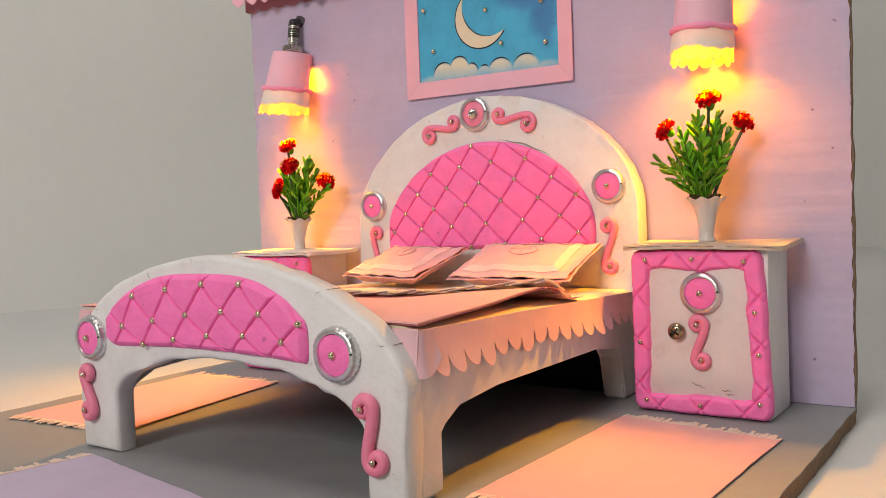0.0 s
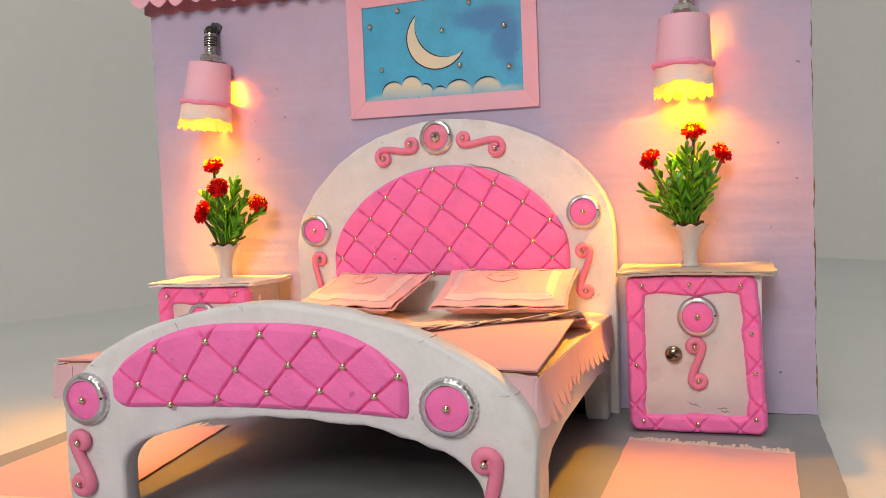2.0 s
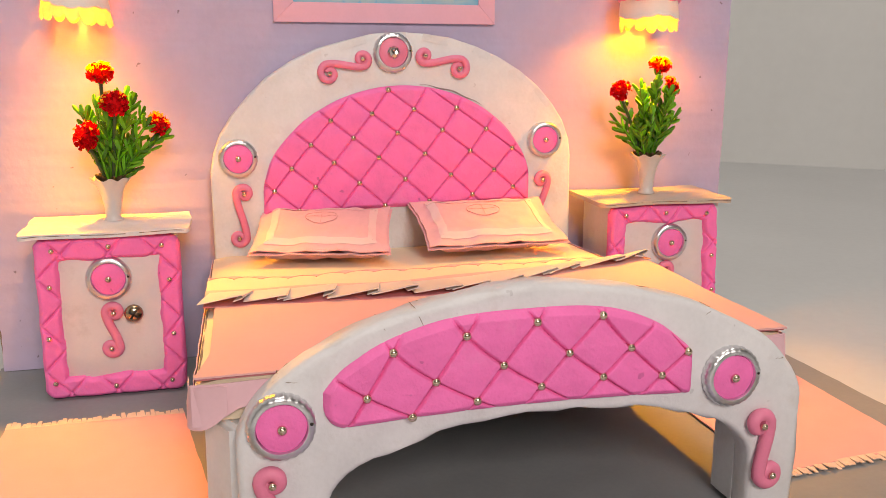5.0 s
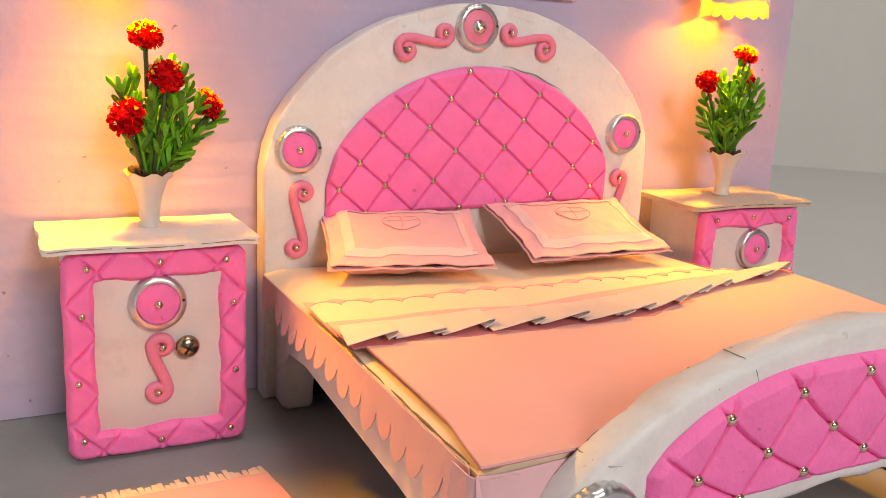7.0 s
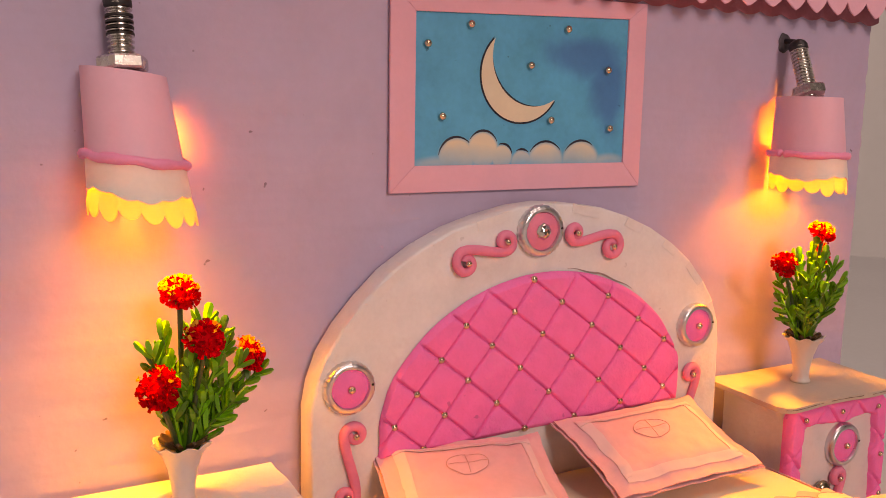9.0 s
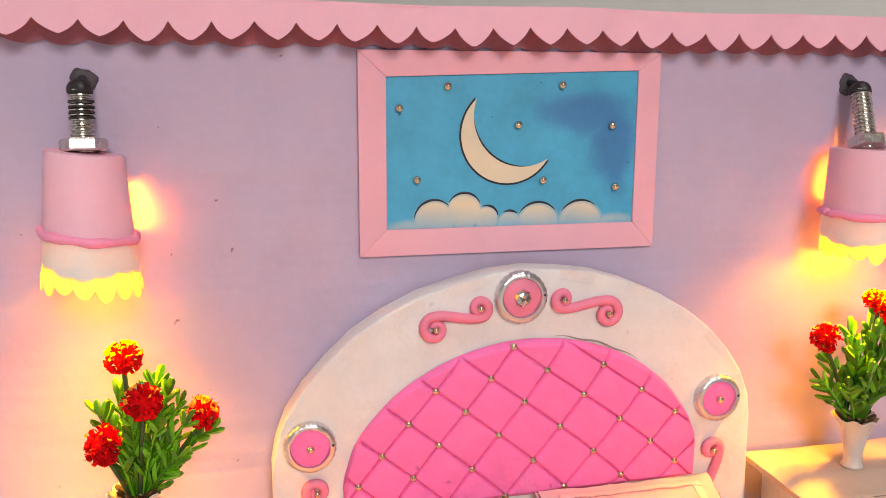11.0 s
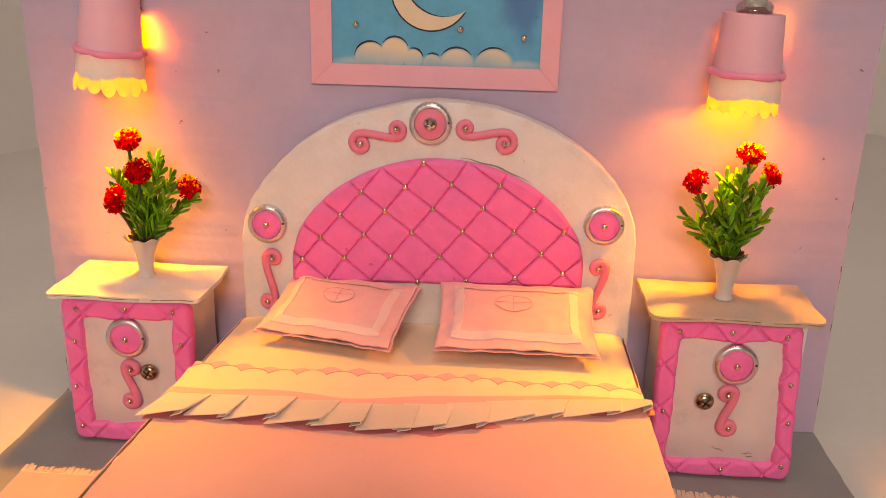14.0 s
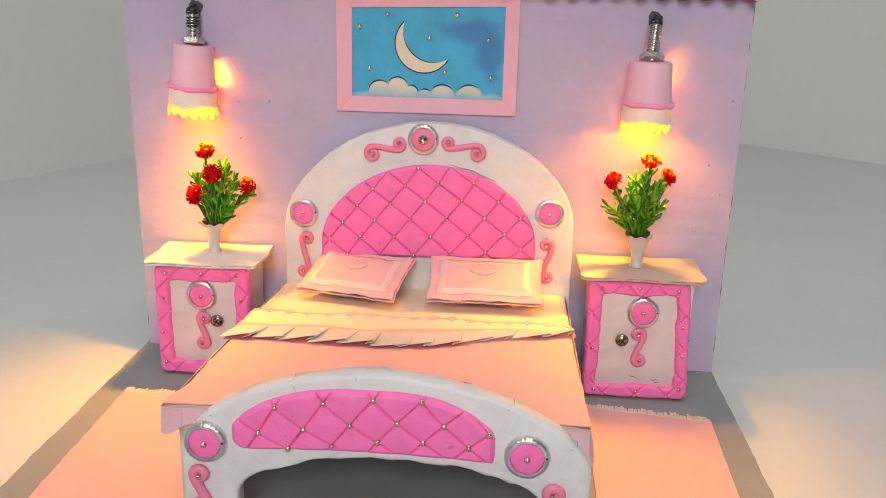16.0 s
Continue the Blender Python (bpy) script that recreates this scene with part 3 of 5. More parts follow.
FOOT_RIM = arch(10, 90.5, 43, 42, 1.78, 120, -0.012)
for k, length, tilt in ((14, 3.0, 0.3), (33, 3.5, 0.25), (79, 5.0, 0.3), (84, 3.5, 0.25), (101, 3.0, -0.3)):
    r = random.Random(k)
    a = Vector((FOOT_RIM[k][0], FOOT_RIM[k][1]))
    inward = (Vector((10, 30)) - a).normalized()
    inward = Vector((inward.x + tilt * inward.y, inward.y - tilt * inward.x)).normalized()
    back = -203.6
    pts = [Vector((a.x + r.uniform(-0.25, 0.25), back + (-211 - back) * q / 5, a.y + 0.02)) for q in range(5)]
    for q in range(7):
        p = a + inward * (1.9 + length * q / 6) + Vector((r.uniform(-0.2, 0.2), r.uniform(-0.2, 0.2)))
        pts.append(Vector((p.x, -213.05 + wob(p.x, p.y, 5, 0.05, 0.8), p.y)))
    part("crack", tube(pts, 0.15, 6, 1.0, lambda s: 1.0 - 0.8 * s), M_CRACK_GAP, bed, "brown crack in the white paint")
for k0, k1 in ((10, 15), (32, 36), (41, 44), (58, 61), (76, 80), (83, 86), (97, 101)):
    r = random.Random(k0)
    pts = [Vector((FOOT_RIM[k][0] + r.uniform(-0.2, 0.2), -203.9 + r.uniform(-0.3, 0.3), FOOT_RIM[k][1] - 0.5 + r.uniform(-0.2, 0.2))) for k in range(k0, k1 + 1)]
    part("worn_edge", tube(pts, 0.32, 5, 1.0, lambda s: 0.2 + 0.8 * math.sin(math.pi * s)), M_CRACK_GAP, bed, "brown worn card edge")


def post(xf0, xf1, xb0, xb1, top):
    """A foot post behind the board, from front edges xf to back edges xb."""
    bm = bmesh.new()
    quads = [((xf0, -206), (xf1, -206), (xb1, -190), (xb0, -190)) for _ in range(2)]
    low = [bm.verts.new((x, y, 0.2)) for x, y in quads[0]]
    high = [bm.verts.new((x, y, top)) for x, y in quads[1]]
    bm.faces.new(low)
    bm.faces.new(high)
    for k in range(4):
        bm.faces.new((low[k], low[(k + 1) % 4], high[(k + 1) % 4], high[k]))
    bmesh.ops.bevel(bm, geom=bm.edges[:], offset=2.0, segments=3, affect="EDGES")
    for v in bm.verts:
        v.co.x += wob(v.co.z, v.co.y, 3, 0.07, 0.6)
    return bm


part("foot_post", post(82.5, 99.6, 82.5, 99.6, 47.5), M_WHITE, bed, "white-painted card post")
part("foot_post", post(-81.5, -67, -90, -76, 47.5), M_WHITE, bed, "white-painted card post")

for x0, x1, slant, name in ((86, 98, 0.0, "side_rail"), (-66, -78, -9.0, "side_rail")):
    pts = [(-192, 48), (-13.5, 48), (-13.5, 0.3), (-27, 0.3), (-29, 22), (-35, 28), (-60, 30.5), (-150, 31), (-178, 30), (-188, 25), (-192, 16)]
    bm = bmesh.new()
    a = [bm.verts.new((x0 + slant * (-13.5 - y) / 178, y, z)) for y, z in pts]
    b = [bm.verts.new((x1 + slant * (-13.5 - y) / 178, y, z)) for y, z in pts]
    bm.faces.new(a)
    bm.faces.new(b)
    for k in range(len(pts)):
        bm.faces.new((a[k], a[(k + 1) % len(pts)], b[(k + 1) % len(pts)], b[k]))
    bmesh.ops.bevel(bm, geom=bm.edges[:], offset=1.0, segments=2, affect="EDGES")
    for v in bm.verts:
        v.co.x += wob(v.co.y, v.co.z, 2, 0.05, 0.6)
    part(name, bm, M_WHITE, bed, "white-painted card rail with its back leg")
# Base and added back sheet are black to paint the shadow under the bed.
part("slat_base", box(-62, 84, -190, -13.5, 40, 44), M_UNDERBED, bed, "card base, coloured black for the shadow under the bed", smooth=False)
part("shadow_sheet", box(-70, 87, -16.5, -14.5, 0.4, 40), M_UNDERBED, bed, "added black sheet standing in for the shadow under the bed", smooth=False)


def cushion(x0, x1, top, bottom, y, high, u_of, v_of, nu, nv, seed):
    """A tufted clay cushion on an upright board: pressed diagonal lines, soft pillows between."""
    def f(s, t):
        x = x0 + (x1 - x0) * s
        z0, z1 = bottom(x), top(x)
        z = z0 + (z1 - z0) * t
        x += wob(x, z, seed, 0.12, 0.5)
        d = min((x - x0), (x1 - x), (z - z0), (z1 - z))
        edge = math.sqrt(max(0.0, min(1.0, (d + 0.05) / 2.2)))
        a = abs(math.sin(math.pi * u_of(x, z)))
        b = abs(math.sin(math.pi * v_of(x, z)))
        puff = min(1.0, a * 7) ** 0.6 * min(1.0, b * 7) ** 0.6
        h = edge * (high * 0.26 + high * 0.74 * (0.72 * puff + 0.28 * (a * b) ** 0.5)) + (wob(x, z, seed + 3, 0.25, 0.22) + wob(x, z, seed + 5, 0.6, 0.09)) * edge
        return (x, y - h, z)
    return sheet(f, nu, nv)


def lattice(rows):
    """Smooth line numbers (across, along) over a hand-pressed lattice, from its rows of studs: (row, first number, ((x, z), ...))."""
    studs = [(first + k, row, x, z) for row, first, pts in rows for k, (x, z) in enumerate(pts)]
    terms = lambda x, z: (1.0, x, z, x * x, x * z, z * z, x * x * x, x * x * z, x * z * z)
    A = np.array([terms(x / 50, z / 50) for _, _, x, z in studs])
    cs = np.linalg.lstsq(A, np.array([q[0] for q in studs]), rcond=None)[0]
    cj = np.linalg.lstsq(A, np.array([q[1] for q in studs]), rcond=None)[0]

    def at(x, z):
        t = terms(x / 50, z / 50)
        return sum(a * b for a, b in zip(cs, t)), sum(a * b for a, b in zip(cj, t))

    def crossing(s, j, x, z):
        for _ in range(12):
            a, b = at(x, z)
            ax, bx = at(x + 0.1, z)
            az, bz = at(x, z + 0.1)
            m = np.array([[ax - a, az - a], [bx - b, bz - b]]) / 0.1
            dx, dz = np.linalg.solve(m, (s - a, j - b))
            x, z = x + max(-8, min(8, dx)), z + max(-8, min(8, dz))
        return x, z

    return (lambda x, z: at(x, z)[0] - at(x, z)[1] / 2), (lambda x, z: at(x, z)[0] + at(x, z)[1] / 2), crossing


hb_u, hb_v, hb_cross = lattice((
    (-1, 3.5, ((24, 78), (48, 81), (69, 84))),
    (0, 0, ((-53, 86), (-32, 87), (-11, 89), (11, 89.3), (35, 91.5), (59, 93))),
    (1, 0.5, ((-45, 96), (-24, 99), (-1.5, 100.3), (21, 103), (46, 103), (67.5, 104.5))),
    (2, 0, ((-54.5, 104), (-35, 108), (-14.5, 111), (9, 113), (31.5, 114), (54.5, 113.3))),
    (3, 0.5, ((-43.5, 116), (-25, 119), (-4.5, 122), (17.5, 124), (38.5, 125.3))),
    (4, 2, ((-15, 130.7), (2, 134)))))


def hb_top(x):
    d = min(1.0, abs((x - 10.0) / 68.5))
    return 83 + 53 * (1 - d ** 1.95) ** (1 / 1.95) + 0.02 * (x - 10)


hb_bottom = lambda x: 75.5 + 0.02 * (x - 10)
hc = part("headboard_cushion", cushion(-58.3, 78.3, hb_top, hb_bottom, -12.9, 3.4, hb_u, hb_v, 330, 160, 3), M_CLAY, bed, "hot pink tufted clay cushion")
for j in range(-1, 6):
    for i in range(-1, 8):
        s_ = i + 0.5 * (j % 2)
        x, z = hb_cross(s_, j, -53 + 22 * s_, 88 + 11.5 * j)
        if -56 < x < 76 and hb_bottom(x) + 1.2 < z < hb_top(x) - 0.6:
            place("bead", BEAD, (x, -15.1, z), hc)

ft_u, ft_v, ft_cross = lattice((
    (0, 0, ((-31, 49), (-12, 51.5), (6.5, 55), (28, 56), (47.5, 54))),
    (1, -0.5, ((-45, 56), (-24, 59), (-3.5, 62), (16, 64), (37, 63.5), (55.3, 61.5))),
    (2, 0, ((-36.5, 68), (-15.5, 72.7), (5.5, 73.7), (27, 75)))))


def ft_end(x):
    e = max(0.0, min(1.0, (x + 56.6) / 7.0, (58.6 - x) / 1.6))
    return math.sqrt(max(0.0, 1 - (1 - e) ** 2)) * 0.8 + 0.2


def ft_top(x):
    return 56.5 + (21.7 - abs(x - 6) ** 3 * (1.18e-4 if x > 6 else 7.5e-5)) * ft_end(x)


def ft_bottom(x):
    return 56.0 + (-7.4 - 0.0006 * (x - 3) ** 2) * ft_end(x)
fc = part("footboard_cushion", cushion(-56.5, 58.5, ft_top, ft_bottom, -212.6, 3.6, ft_u, ft_v, 280, 110, 6), M_CLAY, bed, "hot pink tufted clay cushion")
for j in range(0, 4):
    for i in range(-1, 7):
        s_ = i - 0.5 * (j % 2)
        x, z = ft_cross(s_, j, -33 + 20.5 * s_, 53 + 9.5 * j)
        if -54 < x < 57.5 and ft_bottom(x) - 0.2 < z < ft_top(x) - 1.5:
            place("bead", BEAD, (x, -215.2, z), fc)


def medallion(x, y, z, parent, r=9.6, crimped=True, stone=False, dx=0.0, dz=0.0):
    """An aluminium cap ring with a pink clay inset and a bead, lying on an upright face."""
    turn = Matrix.Translation((x, y, z)) @ Matrix.Rotation(radians(90), 4, "X")
    k = 26 if crimped else 60
    amp = 0.016 if crimped else 0.004
    def wave(a, i):
        return (1 + amp * math.sin(k * a + x) * (1 if i in (0, 1, 2) else 0.2), 0.12 * math.sin(5 * a + z))
    bm = lathe([(r, 0), (r, 1.4), (r * 0.97, 2.6), (r * 0.88, 3.3), (r * 0.76, 3.2), (r * 0.73, 2.4), (r * 0.72, 0.6)], 104, wave)
    bmesh.ops.transform(bm, matrix=turn, verts=bm.verts)
    ring = part("medallion", bm, M_ALU, parent, "crimped aluminium ring with pink centre")
    bm = lathe([(r * 0.735, 0.3), (r * 0.73, 2.3), (r * 0.6, 2.9), (r * 0.3, 3.1), (0.005, 3.1)], 40, lambda a, i: (1 + 0.02 * math.sin(3 * a), 0.1 * math.sin(2 * a + x)))
    bmesh.ops.transform(bm, matrix=turn, verts=bm.verts)
    part("inset", bm, M_CLAY if not stone else M_ROLL, ring, "pink clay disc")
    if stone:
        bm = lathe([(3.1, 0), (3.2, 0.5), (2.4, 1.6), (1.3, 2.3), (0.005, 2.4)], 8, lambda a, i: (1, 0.25 * math.sin(3 * a + i)))
        bmesh.ops.transform(bm, matrix=turn @ Matrix.Translation((0, 0, 3.0)), verts=bm.verts)
        part("rhinestone", bm, M_CRYSTAL, ring, "clear faceted rhinestone", smooth=False)
    else:
        place("bead", BEAD, (x + dx, y - 3.7, z + dz), ring)
    bm = bmesh.new()
    bmesh.ops.create_icosphere(bm, subdivisions=1, radius=0.6, matrix=Matrix.Translation((x + r * 0.85, y - 3.2, z + 0.8)))
    part("hole", bm, M_DARK, ring, "small dark hole")
    return ring


medallion(6.3, -13, 151.8, bed, 9.6, True, True)
medallion(-69.5, -13, 102.0, bed, 9.2)
medallion(86.3, -13, 108.0, bed, 9.2)
medallion(-68.3, -213, 49.6, bed, 9.6)
medallion(72.3, -213, 51.4, bed, 9.8)


def scroll(ax, az, bx, bz, y, parent, ra, rb, bend, r=1.75, turns=1.1, bead=BEAD_S):
    """An S of rolled clay between two curls, centred on (ax, az) and (bx, bz)."""
    A, B = Vector((ax, az)), Vector((bx, bz))
    d = (B - A).normalized()
    n = Vector((-d.y, d.x)) * (1 if bend > 0 else -1)
    base = math.atan2(n.y, n.x)
    w = 1 if bend > 0 else -1
    pts = []
    N = 26
    for k in range(N + 1):
        s = k / N
        a = base + w * (1 - s) * 2 * math.pi * turns
        q = ra * (0.25 + 0.75 * s)
        pts.append((A.x + q * math.cos(a), A.y + q * math.sin(a)))
    P = Vector(pts[-1])
    Q = B - n * rb
    for k in range(1, 9):
        s = k / 9
        # leaves the first curl and swings over to the other side for the second
        c = P.lerp(Q, s)
        c += n * (1 - s) * s * (ra * 0.8) * (1 - 2 * s) * 1.6
        pts.append((c.x, c.y))
    base2 = math.atan2(-n.y, -n.x)
    for k in range(N + 1):
        s = k / N
        a = base2 + w * s * 2 * math.pi * turns
        q = rb * (1 - 0.75 * s)
        pts.append((B.x + q * math.cos(a), B.y + q * math.sin(a)))
    path = [(px, y - r * 0.75 + 0.2 * math.sin(k * 0.3), pz) for k, (px, pz) in enumerate(pts)]
    ob = part("scroll", tube(path, r, 9, 0.9, lambda s: 0.8 + 0.25 * math.sin(math.pi * s)), M_ROLL, parent, "rolled rose clay scroll")
    place("bead", bead, (ax, y - r * 1.9, az), ob)
    place("bead", bead, (bx, y - r * 1.9, bz), ob)
    return ob


scroll(-25.0, 141.8, -9.0, 148.6, -13, bed, 4.6, 3.6, 1)
scroll(39.6, 144.2, 22.2, 150.2, -13, bed, 4.8, 3.4, -1)
scroll(-67.5, 85, -70.5, 63.5, -13, bed, 3.8, 3.6, -1)
scroll(85.3, 87, 86.6, 66.5, -13, bed, 3.8, 3.6, 1)
scroll(-71.5, 33.5, -72, 18, -213, bed, 3.2, 3.8, -1, 2.2)
scroll(84, 34, 88.5, 16.5, -213, bed, 3.6, 3.8, 1, 2.2)
# Thin dark line following the cushion's upper right edge.
part("cushion_line", tube([(20 + 2.1 * k, -13.15 - 0.02 * (k % 2), hb_top(20 + 2.1 * k) + 0.8 + 0.3 * math.sin(k)) for k in range(17)], 0.4, 5, 0.4, lambda s: math.sin(math.pi * min(1, max(0.05, s)))), M_GREYMARK, bed, "dark line along the cushion's top edge")

# ---------- mattress with its paper skirts ----------
mattress = thing("mattress", 5, -105, 48, "cream paper mattress with scalloped pale pink skirts on the bed", "mattress")


def bed_top(x, y):
    """Height of the mattress top."""
    return 60.3 + (y + 195) * (-5.8 / 182) + wob(x, y, 1, 0.02, 0.6)


def bed_left(y):
    return -90.5 + (y + 195) * (7.5 / 182)


def mattress_body():
    bm = sheet(lambda u, v: (bed_left(-202 + 188.5 * v) + (98.5 - bed_left(-202 + 188.5 * v)) * u, -202 + 188.5 * v,
                             bed_top(0, -202 + 188.5 * v) - 1.2 * (1 - sm(min(u, 1 - u) * 25))), 60, 40)
    bound = [e for e in bm.edges if e.is_boundary]
    ext = bmesh.ops.extrude_edge_only(bm, edges=bound)
    for v in [g for g in ext["geom"] if isinstance(g, bmesh.types.BMVert)]:
        v.co.z = 48.3
    bmesh.ops.holes_fill(bm, edges=[e for e in bm.edges if e.is_boundary])
    return bm


part("body", mattress_body(), M_CREAM, mattress)


def skirt(side, seed):
    """A strip of paper with pointed scallops hanging from the mattress edge."""
    r = random.Random(seed)
    bm = bmesh.new()
    n = 17
    rows = []
    for k in range(n):
        y0 = -199 + 184.0 * k / n
        y1 = -199 + 184.0 * (k + 1) / n
        deep = (17.0 if side > 0 else 15.0) + r.uniform(-1.6, 1.6) - 2.5 * k / n
        cut = deep - 6.6 + r.uniform(-1.0, 1.0)
        bent = r.uniform(0.8, 1.5)
        for q in range(10):
            s = q / 10
            d = cut + (deep - cut) * max(0.0, 1 - (2 * s ** bent - 1) ** 2) ** 0.5
            y = y0 + (y1 - y0) * s
            rows.append((y, d, 2.4 + 1.6 * math.sin(y * 0.05 + seed))) 
    rows.append((-15.5, 9, 2))
    grid = []
    for y, d, fl in rows:
        edge = (98.9 if side > 0 else bed_left(y) - 0.4)
        z = bed_top(0, y) - 0.9
        col = []
        for q in range(5):
            s = q / 4
            col.append(bm.verts.new((edge + side * (0.4 + fl * (d * s / 17.0) ** 2 + 0.45 * noise.noise(Vector((y * 0.09, s * 1.5, seed)))), y, z - d * s)))
        grid.append(col)
    for a, b in zip(grid, grid[1:]):
        for q in range(4):
            bm.faces.new((a[q], b[q], b[q + 1], a[q + 1]))
    bm.normal_update()
    bmesh.ops.solidify(bm, geom=bm.faces[:], thickness=0.35)
    return bm


part("skirt", skirt(1, 11), M_SKIRT, mattress, "pale pink scalloped paper")
part("skirt", skirt(-1, 12), M_SKIRT, mattress, "pale pink scalloped paper")


def corner_flap(side):
    """A rounded tongue of skirt paper that wraps the foot corner."""
    cx, cy, r = (96.2, -200.4, 3.4) if side > 0 else (-88.6, -200.4, 3.4)

    def f(u, v):
        q = (u - 0.5) * 18.0
        arc = r * math.pi / 2
        grow = 0.5 + (2.2 if side > 0 else 0.8) * v * v
        if q < -arc / 2:
            p = Vector((cx + side * (r + grow), cy - (q + arc / 2)))
        elif q > arc / 2:
            p = Vector((cx - side * (q - arc / 2), cy - r - grow))
        else:
            a = (q + arc / 2) / r
            p = Vector((cx + side * (r + grow) * math.cos(a), cy - (r + grow) * math.sin(a)))
        drop = (7.0 if side > 0 else 5.0) + (9.0 if side > 0 else 7.5) * math.sin(math.pi * (0.04 + 0.92 * u)) ** 0.55
        return (p.x, p.y, 59.3 - drop * v)
    return sheet(f, 28, 8, 0.35)


part("corner_flap", corner_flap(1), M_SKIRT, mattress, "pale pink folded paper")
part("corner_flap", corner_flap(-1), M_SKIRT, mattress, "pale pink folded paper")

# Thin dark lines paint the shadowed gap between mattress edge and skirt.
for k in range(2):
    r = random.Random(90 + k)
    ya = -197 + 50 * k
    pts = [(bed_left(y) + 0.5 + r.uniform(-0.12, 0.12), y, bed_top(0, y) - 0.75 + r.uniform(-0.08, 0.08)) for y in [ya + 2.4 * q for q in range(20)]]
    part("gap_shadow", tube(pts, 0.4, 5, 1.0, lambda s: 0.3 + 0.7 * math.sin(math.pi * s) * abs(math.sin(9 * s))), M_CRACK_GAP, mattress, "dark line painted for the shadowed gap beside the mattress edge")


def corner_paper(side):
    """Folded paper on the mattress front, between blanket and footboard shoulder."""
    x0, x1 = (99.3, 66.0) if side > 0 else (-92.0, -56.0)

    def f(u, v):
        x = x0 + (x1 - x0) * u
        drop = 11.0 * (1 - u) ** 1.2 + 1.0 + 1.2 * abs(math.sin(9 * u)) * (1 - u)
        return (x, -203.0 - 0.9 * math.sin(7 * u) * (1 - u) - 1.6 * v * (1 - u), 59.9 - drop * v)
    return sheet(f, 20, 6, 0.35)


part("corner_paper", corner_paper(1), M_SKIRT, mattress, "pale lilac-pink folded paper")
part("corner_paper", corner_paper(-1), M_SKIRT, mattress, "pale lilac-pink folded paper")

# ---------- blanket with its pleated ruffle ----------
blanket = thing("blanket", 5, -150, 61, "peach pink paper blanket with a pleated ivory ruffle on the mattress", "blanket")


XS = (-92, -60, -20, 17, 43, 100)
TOP_Y = (-107, -103, -106.5, -101.5, -97, -93)
LOW_Y = (-126, -121.5, -125.5, -123.5, -116, -110.5)
ruffle_top = lambda x: float(np.interp(x, XS, TOP_Y))
ruffle_low = lambda x: float(np.interp(x, XS, LOW_Y))


def lift(x, y):
    """The loose right side of the bedding bows up from the mattress."""
    return 5.8 * sm((x - 15) / 90) * max(0.0, min(1.0, (y + 203) / 92)) * (1 - sm((y + 106) / 22)) + 0.8 * sm((-60 - x) / 30) * sm((y + 196) / 60)


def cover(u, v, up):
    x = -90 + 189 * u
    y = -203.5 + (ruffle_top(x) - 4 + 203.5) * v
    x0 = bed_left(y) + 3.8 * min(1.0, v * 4) - 0.3
    x = x0 + (99.5 - 4.0 * v - x0) * u
    return (x, y, bed_top(0, y) + 0.9 + up + lift(x, y) + wob(x, y, 5, 0.03, 0.7))


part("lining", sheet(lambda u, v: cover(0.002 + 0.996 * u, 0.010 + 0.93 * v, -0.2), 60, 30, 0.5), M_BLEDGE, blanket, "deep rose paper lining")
part("cover", sheet(lambda u, v: cover(u, v, 0.65), 60, 30, 0.6), M_BLANKET, blanket, "peach pink paper")


def band(front, back, up, edge=None, curl=0.25):
    def f(u, v):
        x = -91 + 190.5 * u
        y0, y1 = front(x), back(x)
        y = y0 + (y1 - y0) * v
        if edge and v > 0.5:
            y += edge(u) * (v - 0.5) * 2
            up_ = up + curl * (1 + 0.5 * math.sin(23 * u)) * ((v - 0.5) * 2) ** 2
        else:
            up_ = up
        x = bed_left(y) - 0.6 + (99.6 - bed_left(y)) * u
        return (x, y, bed_top(0, y) + up_ + lift(x, y))
    return f


scallop = lambda u: abs(math.sin(math.pi * (16.0 * u + 0.16 * math.sin(9 * u)))) ** 0.62
half_on = lambda u: abs(math.cos(math.pi * (16.0 * u + 0.16 * math.sin(9 * u)))) ** 1.5
part("scalloped_band", sheet(band(lambda x: ruffle_top(x) - 3, lambda x: -80.3 - 0.0002 * x * x, 1.25, lambda u: (4.6 + 0.5 * math.sin(31 * u)) * scallop(u), 0.7), 320, 8, 0.35),
     M_CREAM, blanket, "cream paper with a scalloped edge")
part("scalloped_lining", sheet(band(lambda x: ruffle_top(x) - 3, lambda x: -74.8 - 0.0002 * x * x, 0.55, lambda u: (3.0 + 0.8 * math.sin(23 * u)) * half_on(u), 1.0), 320, 8, 0.25),
     M_BLUSH, blanket, "pink paper points under the scallops")
scallop_rim = band(lambda x: ruffle_top(x) - 3, lambda x: -80.3 - 0.0002 * x * x, 1.35, lambda u: (4.6 + 0.5 * math.sin(31 * u)) * scallop(u), 0.7)
# Thin dark line paints the shadow along the scallops' cut edge.
part("scallop_edge_shadow", tube([scallop_rim(0.004 + 0.992 * k / 480, 1.0) for k in range(481)], 0.17, 5), M_CUT_SHADOW, blanket, "dark line for the scallops' cut edge and its shadow")
part("top_band", sheet(band(lambda x: ruffle_top(x) - 6, lambda x: ruffle_top(x) + 7.5 + 1.0 * math.sin(0.11 * x), 1.9), 60, 4, 0.5), M_BLUSH, blanket, "pink paper strip")
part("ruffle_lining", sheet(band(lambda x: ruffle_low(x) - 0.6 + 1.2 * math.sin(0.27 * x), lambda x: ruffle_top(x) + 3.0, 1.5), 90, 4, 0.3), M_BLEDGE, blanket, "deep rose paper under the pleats")

